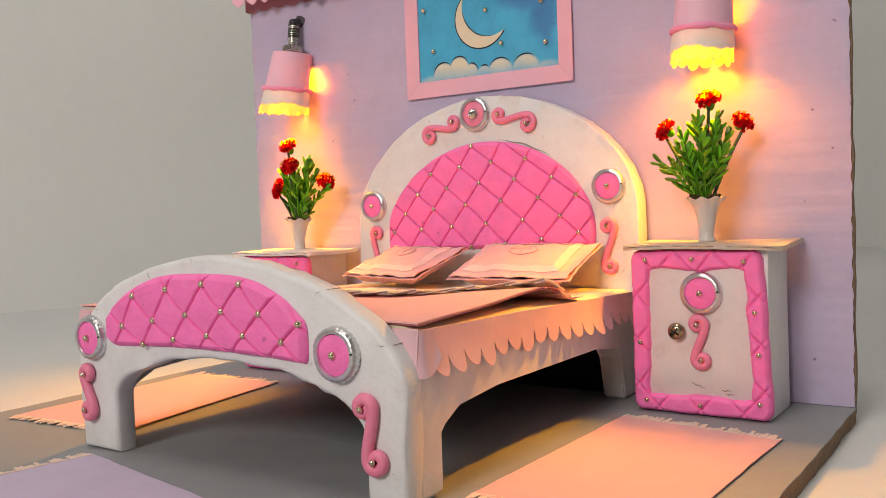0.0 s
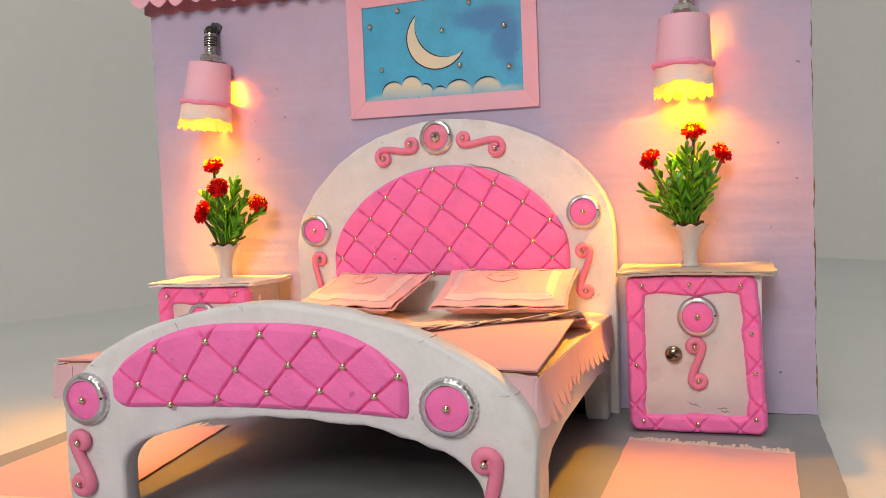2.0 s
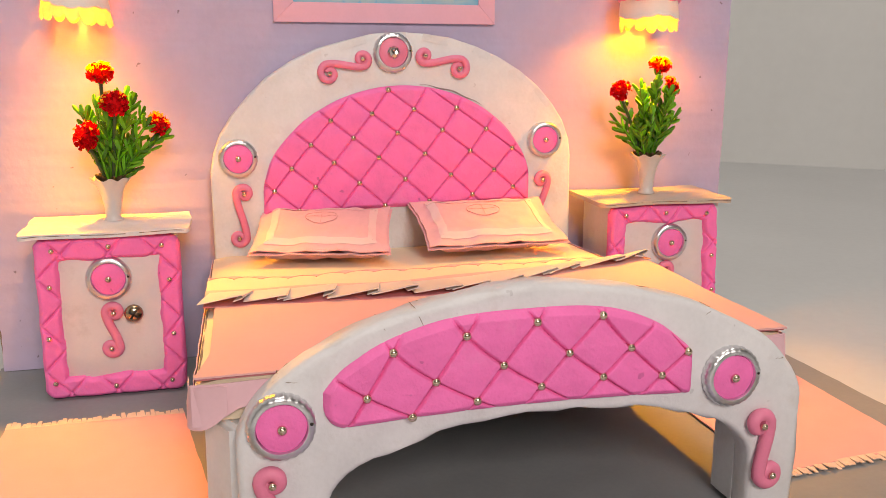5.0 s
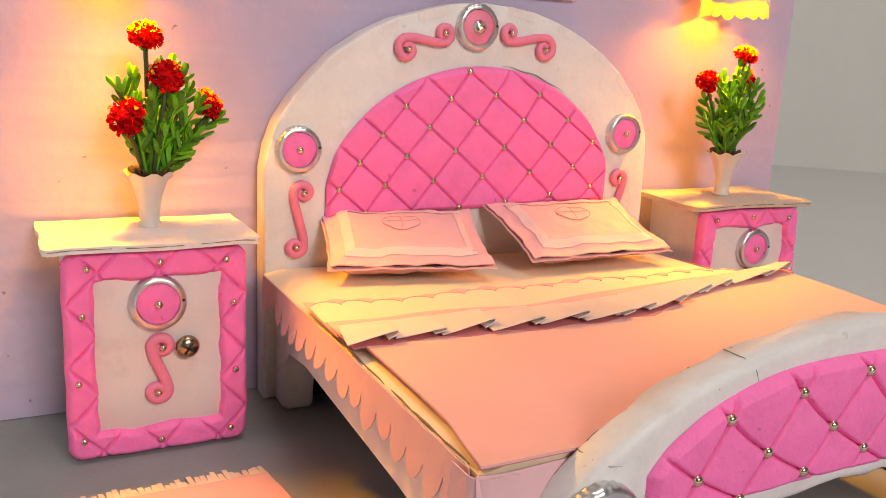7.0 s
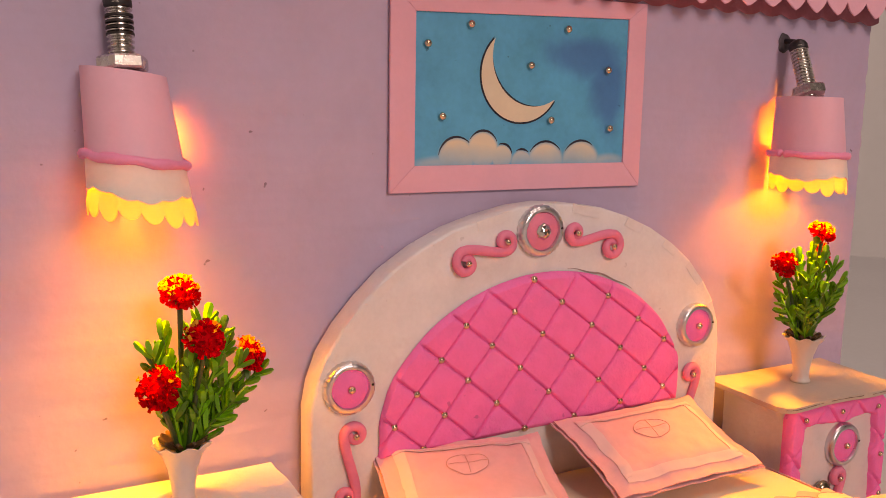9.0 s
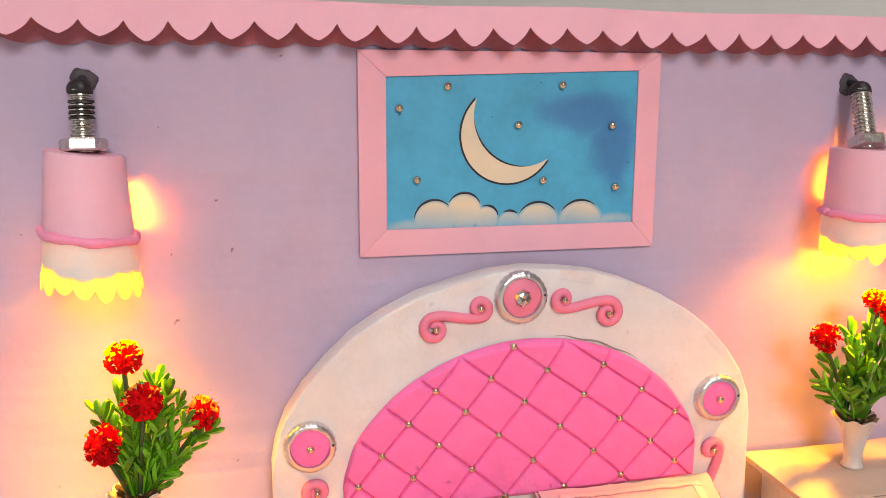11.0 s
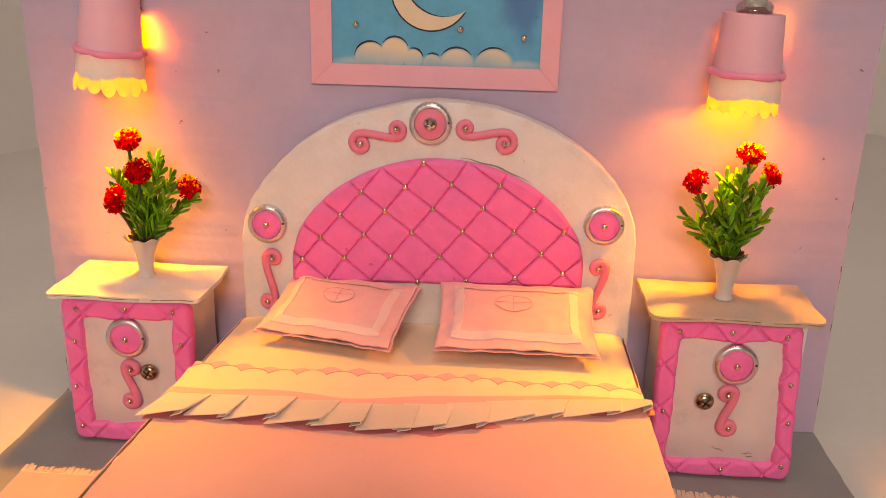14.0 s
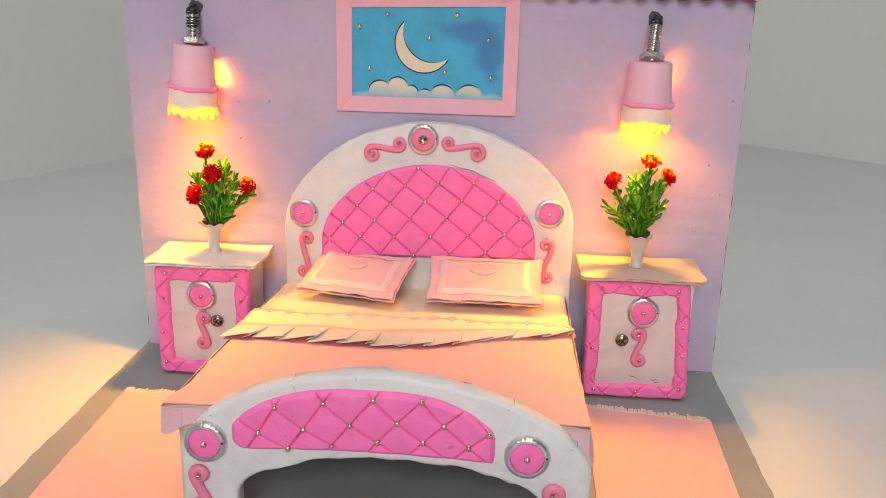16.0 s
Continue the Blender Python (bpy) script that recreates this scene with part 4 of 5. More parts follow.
# the ribbon is laid in knife pleats: each face runs to its fold, turns under and comes back to where the next begins
PLEATS = 12
FOLD = ((0.00, 0.22, 0.0), (0.22, 0.34, 0.9), (0.45, 0.50, 1.9), (0.70, 0.70, 3.0), (0.95, 0.88, 4.2), (1.12, 0.99, 5.0), (1.17, 0.97, 5.2), (1.17, 0.80, 4.9), (1.10, 0.66, 3.9), (0.98, 0.54, 2.4), (0.90, 0.44, 1.4))
for k in range(PLEATS):
    r = random.Random(140 + k)
    step = 185.5 / PLEATS
    xl = -86.5 + step * k + r.uniform(-1.2, 1.2)
    w = min(step * r.uniform(0.88, 1.15), (98.8 - xl) / 1.17)
    lean = -2.6 + r.uniform(-1.6, 1.6) - (1.2 if k < 3 else 0)
    rise = r.uniform(2.2, 3.8)
    slip = r.uniform(-1.3, 1.3)
    slant = r.uniform(0.0, 0.7)

    def pleat(u, v, xl=xl, w=w, lean=lean, rise=rise, slip=slip, slant=slant):
        q = u * (len(FOLD) - 1)
        i = min(int(q), len(FOLD) - 2)
        f = q - i
        px, pz, py = [FOLD[i][c] + (FOLD[i + 1][c] - FOLD[i][c]) * f for c in range(3)]
        x = xl + w * px + lean * v
        y0, y1 = ruffle_top(xl) + 1.0, ruffle_low(xl + w * 0.3) - 0.3 + slip
        y = y0 + (y1 - y0) * v + py * slant * v
        return (x, y, bed_top(0, y) + 1.9 + lift(x, y) + rise * pz * (0.30 + 0.70 * v ** 1.2) + 0.25 * math.sin(3 * v + k) * v)
    part("pleat", sheet(pleat, 40, 8, 0.28), M_RUFFLE, blanket)


# ---------- pillows ----------
def pillow(cx, w, y0, y1, z0, z1, turn, seed, label):
    base = thing("pillow", cx, (y0 + y1) / 2, bed_top(0, (y0 + y1) / 2), label, "pillow", "pillows on the bed")
    rot = Matrix.Rotation(radians(turn), 3, "Z")
    mid = Vector((cx, (y0 + y1) / 2, 0))
    vy = y1 - y0
    up = Vector((0, -(z1 - z0), vy)).normalized()

    def at(u, v, h):
        p = Vector((cx - w / 2 + w * u, y0 + vy * v, z0 + (z1 - z0) * v))
        p = rot @ (p - mid) + mid
        return p + up * h

    def puff(u, v):
        e = min(u, 1 - u, v * 0.75, (1 - v) * 0.75)
        return 3.0 * sm((e - 0.02) / 0.16) + 0.6 * math.sin(math.pi * u) * math.sin(math.pi * v) + wob(u * 60, v * 45, seed, 0.09, 1.2) + wob(u * 60, v * 45, seed + 4, 0.3, 0.45)

    def edge(u, v):
        u, v = 0.5 + (u - 0.5) * (1.03 - 0.045 * (1 - (2 * v - 1) ** 2)), 0.5 + (v - 0.5) * (1.02 - 0.035 * (1 - (2 * u - 1) ** 2))
        return (u + 0.007 * noise.noise(Vector((v * 8, seed, 0))) * (1 if u > 0.5 else -1), v + 0.008 * noise.noise(Vector((u * 8, seed, 3))))

    top = sheet(lambda u, v: at(*edge(u, v), 1.4 + puff(u, v)), 40, 30, 0.5)
    case = part("case", top, M_PILLOW, base)
    part("back_panel", sheet(lambda u, v: at(*edge(-0.012 + 1.03 * u, -0.02 + 1.03 * v), 0.2 + wob(u * 60, v * 45, seed + 8, 0.2, 0.7) - 6.2 * sm((min(u, 1 - u, v, 1 - v) - 0.02) / 0.16)), 30, 24, 0.5), M_PILLOW, base)
    a, b = 0.085, 0.145
    for quad in ((lambda u, v: (a + (1 - 2 * a) * u, a * 1.2 + (b - a) * 1.3 * v)), (lambda u, v: (a + (1 - 2 * a) * u, 1 - a * 1.2 - (b - a) * 1.3 * v)),
                 (lambda u, v: (a + (b - a) * u, b + (1 - 2 * b) * v)), (lambda u, v: (1 - b + (b - a) * u, b + (1 - 2 * b) * v))):
        part("border_tape", sheet(lambda u, v: at(*edge(*quad(u, v)), 1.75 + puff(*quad(u, v))), 24, 14, 0.25), M_PTRIM, base, "pale paper tape")
    ex, ey = 0.48, 0.60

    def oval(u, v):
        rr, aa = 0.125 * math.sqrt(u + 1e-6), 2 * math.pi * v
        return ex + rr * math.cos(aa), ey + rr * 0.9 * math.sin(aa)

    part("emblem", sheet(lambda u, v: at(*edge(*oval(u, v)), 1.85 + puff(*oval(u, v)) * (1 - 0.02 * u)), 6, 32, 0.25), M_PILLOW, base, "round paper emblem with a folded cross")
    part("emblem_edge", tube([at(*edge(*oval(1.0, k / 36)), 1.9 + puff(*oval(1.0, k / 36))) for k in range(37)], 0.13, 5), M_CUT_SHADOW, base, "cut edge of the emblem")
    for d in ((1, 0), (0, 1)):
        pts = [at(ex + d[0] * 0.115 * s / 8, ey + d[1] * 0.105 * s / 8, 2.2 + puff(ex + d[0] * 0.115 * s / 8, ey + d[1] * 0.105 * s / 8)) for s in range(-8, 9)]
        part("fold_line", tube(pts, 0.12, 5), M_CUT_SHADOW, base, "folded cross line")
    return base


pillow(-32.5, 61, -54, -14.5, 62.2, 75.5, -13, 1, "blush pink paper pillow with pale taped border, leaning flat")
pillow(48, 67, -57, -17, 62.6, 77.0, 0.5, 2, "blush pink paper pillow with pale taped border, plump corners")


# ---------- nightstands ----------
def nightstand(x0, x1, y0, y1, h, side, seed, label):
    """side: +1 has its knob on the left of the door, -1 on the right."""
    cx = (x0 + x1) / 2
    ns = thing("nightstand", cx, (y0 + y1) / 2, 0, label, "nightstand", "nightstands beside the bed")
    bm = box(x0 + 1.5, x1 - 1.5, y0 + 3.2, y1, 0.2, h - 2.2, 0.8, 2, 0.6, 2)
    part("body", bm, M_WHITE, ns, "white-painted card box")

    def lid(u, v):
        x = x0 - 6.0 + (x1 - x0 + 11.0) * u
        y = y0 - 2.2 + (y1 - y0 + 6.5) * v
        x += wob(x, y, seed, 0.06, 1.2)
        y += wob(y, x, seed + 3, 0.06, 1.2) * (1 - v)
        near = min(1.0, min(u, 1 - u) * (x1 - x0 + 11.0) / (7.0 if side > 0 else 3.0))
        y += (6.0 if side > 0 else 2.0) * (1 - math.sqrt(max(0.0, 1 - (1 - near) ** 2))) * (1 - v) ** 2
        return (x, y, h - 0.2 + wob(x, y, seed, 0.03, 1.2) + 0.4 - 0.5 * sm((abs(u - 0.5) - 0.38) / 0.12) * (1 - v))
    part("top", sheet(lid, 60, 14, 2.2), M_LID if side > 0 else M_WHITE, ns, "white-painted card top with rounded worn edges")
    for q, (ua, ub) in enumerate(((0.02, 0.3), (0.36, 0.62), (0.7, 0.97))):
        pts = [Vector(lid(ua + (ub - ua) * i / 12, 0.0)) + Vector((0, -0.05, -0.9)) for i in range(13)]
        part("worn_edge", tube(pts, 0.2, 5, 1.0, lambda t: 0.3 + 0.7 * abs(math.sin(7 * t + q))), M_CRACK_GAP, ns, "brown worn card edge")
    part("door", box(x0 + 7, x1 - 7, y0 + 1.6, y0 + 3.4, 6, h - 9, 0.4, 1, 0.25, 3), M_WHITEP, ns, "off-white paper door panel with grey smudges")

    w = 9.0 if side > 0 else 10.0
    n, m_ = 124, 148
    bm = bmesh.new()
    grid = {}
    zt = h - 2.6
    for i in range(n + 1):
        for j in range(m_ + 1):
            x, z = x0 - 0.5 + (x1 - x0 + 1.0) * i / n, 0.6 + (zt - 0.6) * j / m_
            ex = max(0.0, abs(x - cx) - ((x1 - x0) / 2 + 0.5 - 5))
            ez = max(0.0, abs(z - (zt + 0.6) / 2) - ((zt - 0.6) / 2 - 5))
            d_out = 5 - math.hypot(ex, ez) if ex > 0 and ez > 0 else min(x - x0 + 0.5, x1 + 0.5 - x, z - 0.6, zt - z)
            if d_out < -0.3:
                continue
            ww = w + wob(x, z, seed, 0.12, 1.3)
            if d_out > ww + 0.9:
                continue
            d = min(d_out, ww - d_out)
            e = math.sqrt(max(0.0, min(1.0, d / 1.8)))
            uu, vv = (x - cx) / 19.5 - (z - 3) / 21.0, (x - cx) / 19.5 + (z - 3) / 21.0
            a, b = abs(math.sin(math.pi * uu)), abs(math.sin(math.pi * vv))
            hgt = e * (1.6 + 1.9 * min(1, a * 5) ** 0.6 * min(1, b * 5) ** 0.6) + wob(x, z, seed + 2, 0.3, 0.2)
            slim = -4.0 * (z / h) * (x - x0) / (x1 - x0) if side > 0 else 0.0
            grid[i, j] = bm.verts.new((x + slim + wob(x, z, seed + 7, 0.1, 0.5), y0 + 2.6 - hgt, z + wob(z, x, seed + 7, 0.1, 0.5)))
    for i in range(n):
        for j in range(m_):
            q = [(i, j), (i + 1, j), (i + 1, j + 1), (i, j + 1)]
            if all(k in grid for k in q):
                bm.faces.new([grid[k] for k in q])
    rim = [e for e in bm.edges if e.is_boundary]
    ext = bmesh.ops.extrude_edge_only(bm, edges=rim)
    for v in [g for g in ext["geom"] if isinstance(g, bmesh.types.BMVert)]:
        v.co.y = y0 + 3.8
    border = part("border", bm, M_CLAY, ns, "hot pink pressed clay border")
    k = (x1 - x0) / 62.0
    sides = ((27, h * 0.62), (27.5, h * 0.385), (-27, h * 0.42)) if side > 0 else ((25.5, h * 0.69), (27.5, h * 0.385), (-26, h * 0.70), (-26.5, h * 0.37))
    for fx, z in ((-23.5, h - 7), (-0.5, h - 6.5), (23.5, h - 7.5), (26.5, 8.5), (0.5, 5.5), (-24.5, 6)) + sides:
        bx = cx + side * fx * k
        place("bead", BEAD_S, (bx - (4.0 * (z / h) * (bx - x0) / (x1 - x0) if side > 0 else 0.0), y0 - 1.2, z), border)
    medallion(cx + side * (1.2 if side > 0 else 0.4), y0 + 1.6, h - (22.0 if side > 0 else 21.0), ns, 9.6, False)
    scroll(cx - side * 0.6, h - 36.5, cx + side * 1.2, h - 52.5, y0 + 1.6, ns, 3.6, 3.5, side, 1.9)
    if side > 0:
        for sx, sz, ln, tilt_ in ((-5, 15.5, 7, -0.35), (9, 12.5, 5, 0.1), (11, 11.2, 4, 0.0)):
            part("smudge", tube([(cx + sx + ln * q / 6, y0 + 1.62, sz + tilt_ * ln * q / 6 + 0.3 * math.sin(q * 2)) for q in range(7)], 0.35, 5, 0.3, lambda s: math.sin(math.pi * max(0.06, min(0.94, s)))), M_GREYMARK, ns, "grey scuff mark")
    kx, kz = cx - side * (10.3 if side > 0 else 9.0), h - (40 if side > 0 else 37.3)
    turn = Matrix.Translation((kx, y0 + 1.6, kz)) @ Matrix.Rotation(radians(90), 4, "X")
    bm = lathe([(1.6, -0.4), (1.6, 1.6), (4.0, 1.8), (4.1, 2.4), (3.7, 3.4), (2.7, 4.2), (1.4, 4.6), (0.005, 4.7)], 28)
    bmesh.ops.transform(bm, matrix=turn, verts=bm.verts)
    knob = part("knob", bm, M_SCREW, ns, "cross-head screw used as a knob")
    for ang in (45, 135):
        bm = box(-2.3, 2.3, -0.5, 0.5, 3.9, 4.78, 0.15, 1)
        bmesh.ops.transform(bm, matrix=turn @ Matrix.Rotation(radians(ang + 12), 4, "Z"), verts=bm.verts)
        part("slot", bm, M_DARK, knob, "dark cross recess")
    return ns


nightstand(111.0, 174.5, -46.5, -8.0, 79.0, 1, 21, "white card nightstand with quilted pink border, screw knob beside the medallion")
nightstand(-157.5, -98.0, -46.0, -7.0, 75.5, -1, 33, "shorter white card nightstand with quilted pink border and screw knob")


# ---------- vases and bouquets ----------
def vase(x, y, z, h, label):
    prof = [(3.9, 0), (4.2, 0.5), (4.0, 1.1), (3.4, 2.0), (3.6, h * 0.3), (4.6, h * 0.6), (6.3, h * 0.85), (8.6, h), (8.3, h + 0.2), (6.0, h * 0.86), (4.2, h * 0.6), (3.0, h * 0.3), (0.005, h * 0.25)]
    bm = lathe(prof, 40, lambda a, i: (1 + (0.09 * math.sin(8 * a) if i in (7, 8) else 0), 0.7 * math.sin(8 * a + 1) if i in (7, 8) else 0))
    bmesh.ops.translate(bm, vec=(x, y, z), verts=bm.verts)
    ob = new("vase", finish(bm, "vase", M_VASE, True))
    return tagged(ob, label, "vase", "vases on the nightstands")


def flower(name, p, aim, r, parent, seed, yellow):
    """A carnation of many crimped petals."""
    rr = random.Random(seed)
    aim = Vector(aim).normalized()
    rot = Vector((0, 0, 1)).rotation_difference(aim).to_matrix()
    made = []
    for kind in range(2):
        bm = bmesh.new()
        for k in range(170 if kind == 0 else yellow * 2):
            th = math.acos(1 - 1.35 * rr.random())
            ph = rr.uniform(0, 2 * math.pi)
            d = Vector((math.sin(th) * math.cos(ph), math.sin(th) * math.sin(ph), math.cos(th) * 0.85 - 0.1))
            # Orange petals, kept to the upper side, stand in for lamplight on red ones.
            if kind == 1:
                while (rot @ d).z < 0.25:
                    d = Vector((rr.uniform(-1, 1), rr.uniform(-1, 1), rr.uniform(-0.3, 1))).normalized()
            c = d * r * (rr.uniform(0.62, 1.06) if kind == 0 else rr.uniform(0.98, 1.16))
            s = r * (rr.uniform(0.14, 0.26) if kind == 0 else rr.uniform(0.10, 0.19))
            t = d.cross(Vector((rr.uniform(-1, 1), rr.uniform(-1, 1), rr.uniform(-1, 1)))).normalized()
            b = (d + 0.5 * t.cross(d) * rr.uniform(-1, 1)).normalized()
            c.z *= 0.68
            pts = [c - t * s * 0.4 - b * s * 0.8, c + t * s * 0.4 - b * s * 0.8, c + t * s * 1.0 + b * s * 0.5, c + t * s * 0.3 + b * s * 0.9 + d.cross(t) * s * 0.3,
                   c - t * s * 0.4 + b * s * 0.7 - d.cross(t) * s * 0.3, c - t * s * 1.0 + b * s * 0.5]
            vs = [bm.verts.new(rot @ q + Vector(p)) for q in pts]
            bm.faces.new((vs[0], vs[1], vs[2], vs[3]))
            bm.faces.new((vs[0], vs[3], vs[4], vs[5]))
        if kind == 0:
            bmesh.ops.create_icosphere(bm, subdivisions=2, radius=r * 0.66, matrix=Matrix.Translation(p) @ rot.to_4x4() @ Matrix.Diagonal((1, 1, 0.68, 1)))
            made.append(part(name, bm, M_PETAL, parent, "crimped red fabric carnation", smooth=False))
        else:
            part("lamplit_petals", bm, M_PETAL_LIT, made[0], "orange petals standing in for lamplight on the bloom's top", smooth=False)
    bm = lathe([(0.6, -r * 1.15), (1.4, -r * 1.05), (r * 0.44, -r * 0.75), (r * 0.55, -r * 0.35), (0.005, -r * 0.1)], 12)
    bmesh.ops.transform(bm, matrix=Matrix.Translation(p) @ rot.to_4x4(), verts=bm.verts)
    part("calyx", bm, M_LEAF, made[0], "green calyx")
    return made[0]


def leaf(bm, p, d, length, width):
    """A fleshy pointed plastic leaf, six-sided along its length."""
    d = d.normalized()
    side = d.cross(Vector((0.3, 0.2, 1))).normalized()
    up = side.cross(d)
    spec = ((0.0, 0.6), (0.35, 0.95), (0.82, 1.0), (1.0, 0.5))
    rings = []
    for s, w in spec:
        c = p + d * length * s + up * (length * 0.12 * s * s)
        rings.append([bm.verts.new(c + side * width * w), bm.verts.new(c + up * width * w * 0.7), bm.verts.new(c - side * width * w), bm.verts.new(c - up * width * w * 0.7)])
    for a, b in zip(rings, rings[1:]):
        for k in range(4):
            bm.faces.new((a[k], a[(k + 1) % 4], b[(k + 1) % 4], b[k]))
    bm.faces.new(rings[-1])


def bouquet(x, y, z, blooms, tips, seed, label):
    ob = thing("flower_bunch", x, y, z, label, "flowers", "flower bunches in vases")
    r = random.Random(seed)
    root = Vector((x, y, z - 10))
    for n_, (tx, ty, tz) in enumerate(tips):
        tip = Vector((tx, ty, tz))
        bm = bmesh.new()
        mid = root.lerp(tip, 0.5) + Vector((0, 0, 4)) - Vector((tip.x - x, tip.y - y, 0)) * 0.12
        path = [root * (1 - s) ** 2 + mid * 2 * s * (1 - s) + tip * s * s for s in [k / 12 for k in range(13)]]
        tube(path, 0.95, 6, 1, lambda s: 1 - 0.4 * s, bm)
        # blunt fingers fork off to both sides of the stem, roughly in one plane
        flat = Matrix.Rotation(r.uniform(-0.7, 0.7), 3, (tip - root).normalized()) @ (tip - root).cross(Vector((0.0, 1.0, 0.15))).normalized()
        for k in range(5, 13):
            d = (path[k] - path[k - 1]).normalized()
            for side in (-1, 1):
                if r.random() < 0.12:
                    continue
                out = Matrix.Rotation(r.uniform(-0.7, 0.7), 3, d) @ (flat * side)
                leaf(bm, path[k] - d * r.uniform(0, 2.6), d * r.uniform(0.7, 1.0) + out * r.uniform(0.55, 0.95), r.uniform(5.5, 9.5) * (1.1 - 0.3 * k / 12), r.uniform(1.0, 1.45))
        leaf(bm, path[-1], tip - path[-2], 5.5, 1.4)
        part("sprig", bm, M_LEAF, ob, "glossy green plastic sprig")
    for n_, (p, aim, rad, yel) in enumerate(blooms):
        flower("bloom", p, aim, rad, ob, seed + n_, yel)
        P = Vector(p)
        mid = root.lerp(P, 0.55) + Vector((0, 0, 3))
        part("stem", tube([root * (1 - s) ** 2 + mid * 2 * s * (1 - s) + (P - Vector((0, 0, rad * 0.6))) * s * s for s in [k / 10 for k in range(11)]], 0.8, 6), M_STEM, ob, "dark green stem")
    bm = bmesh.new()
    for k in range(12):
        a = 2 * math.pi * k / 12 + r.uniform(-0.2, 0.2)
        leaf(bm, Vector((x + 3.0 * math.cos(a), y + 3.0 * math.sin(a), z - 1.5)), Vector((math.cos(a), math.sin(a), 0.55)), 5.2, 1.3)
    part("moss", bm, M_MOSS, ob, "dark leaf collar in the vase mouth")
    return ob


vase(-126.5, -21.5, 75.8, 19.5, "small white flared vase with a scalloped rim")
vase(140.5, -25.0, 79.4, 20.5, "small white flared vase with a scalloped rim")


def spread(x, y, z, specs):
    return [(x + dx, y + dy, z + dz) for dx, dy, dz in specs]


LT = [(-9, -4, 28), (-5, 3, 32), (3, -5, 33), (8, 2, 36), (11, -3, 33), (14, 2, 27), (16, -4, 23), (23, 1, 18), (14, -7, 13), (8, -9, 24), (0, -9, 26), (-6, -7, 19), (5, 7, 32)]
bouquet(-126, -21.5, 95.5, [((-127.2, -27.5, 142.5), (0.0, -0.55, 0.8), 5.4, 34), ((-121.5, -33, 129.5), (0.15, -0.9, 0.5), 5.5, 6),
                            ((-134.5, -30.5, 115.5), (-0.6, -0.8, 0.3), 6.0, 4), ((-104.2, -18.5, 119), (0.7, -0.5, 0.5), 5.4, 26)],
        spread(-126, -21.5, 95.5, LT), 51, "green plastic sprigs with red carnations in a white vase")
RT = [(-20, -3, 18), (-13, 3, 24), (-8, -7, 29), (-4, 2, 34), (0, -7, 36), (5, 3, 36), (8, -6, 31), (10, 2, 28), (11, -7, 20), (4, -13, 26), (-5, -12, 22), (-11, -9, 16), (1, 9, 32)]
bouquet(140, -25.0, 100.0, [((122, -27.5, 133.5), (-0.6, -0.7, 0.5), 5.0, 6), ((143.5, -27.5, 146), (0.0, -0.5, 0.85), 5.2, 40), ((156.5, -17.5, 135), (0.7, -0.5, 0.5), 5.0, 14)],
        spread(140, -25.0, 100.0, RT), 77, "green plastic sprigs with red carnations in a white vase")


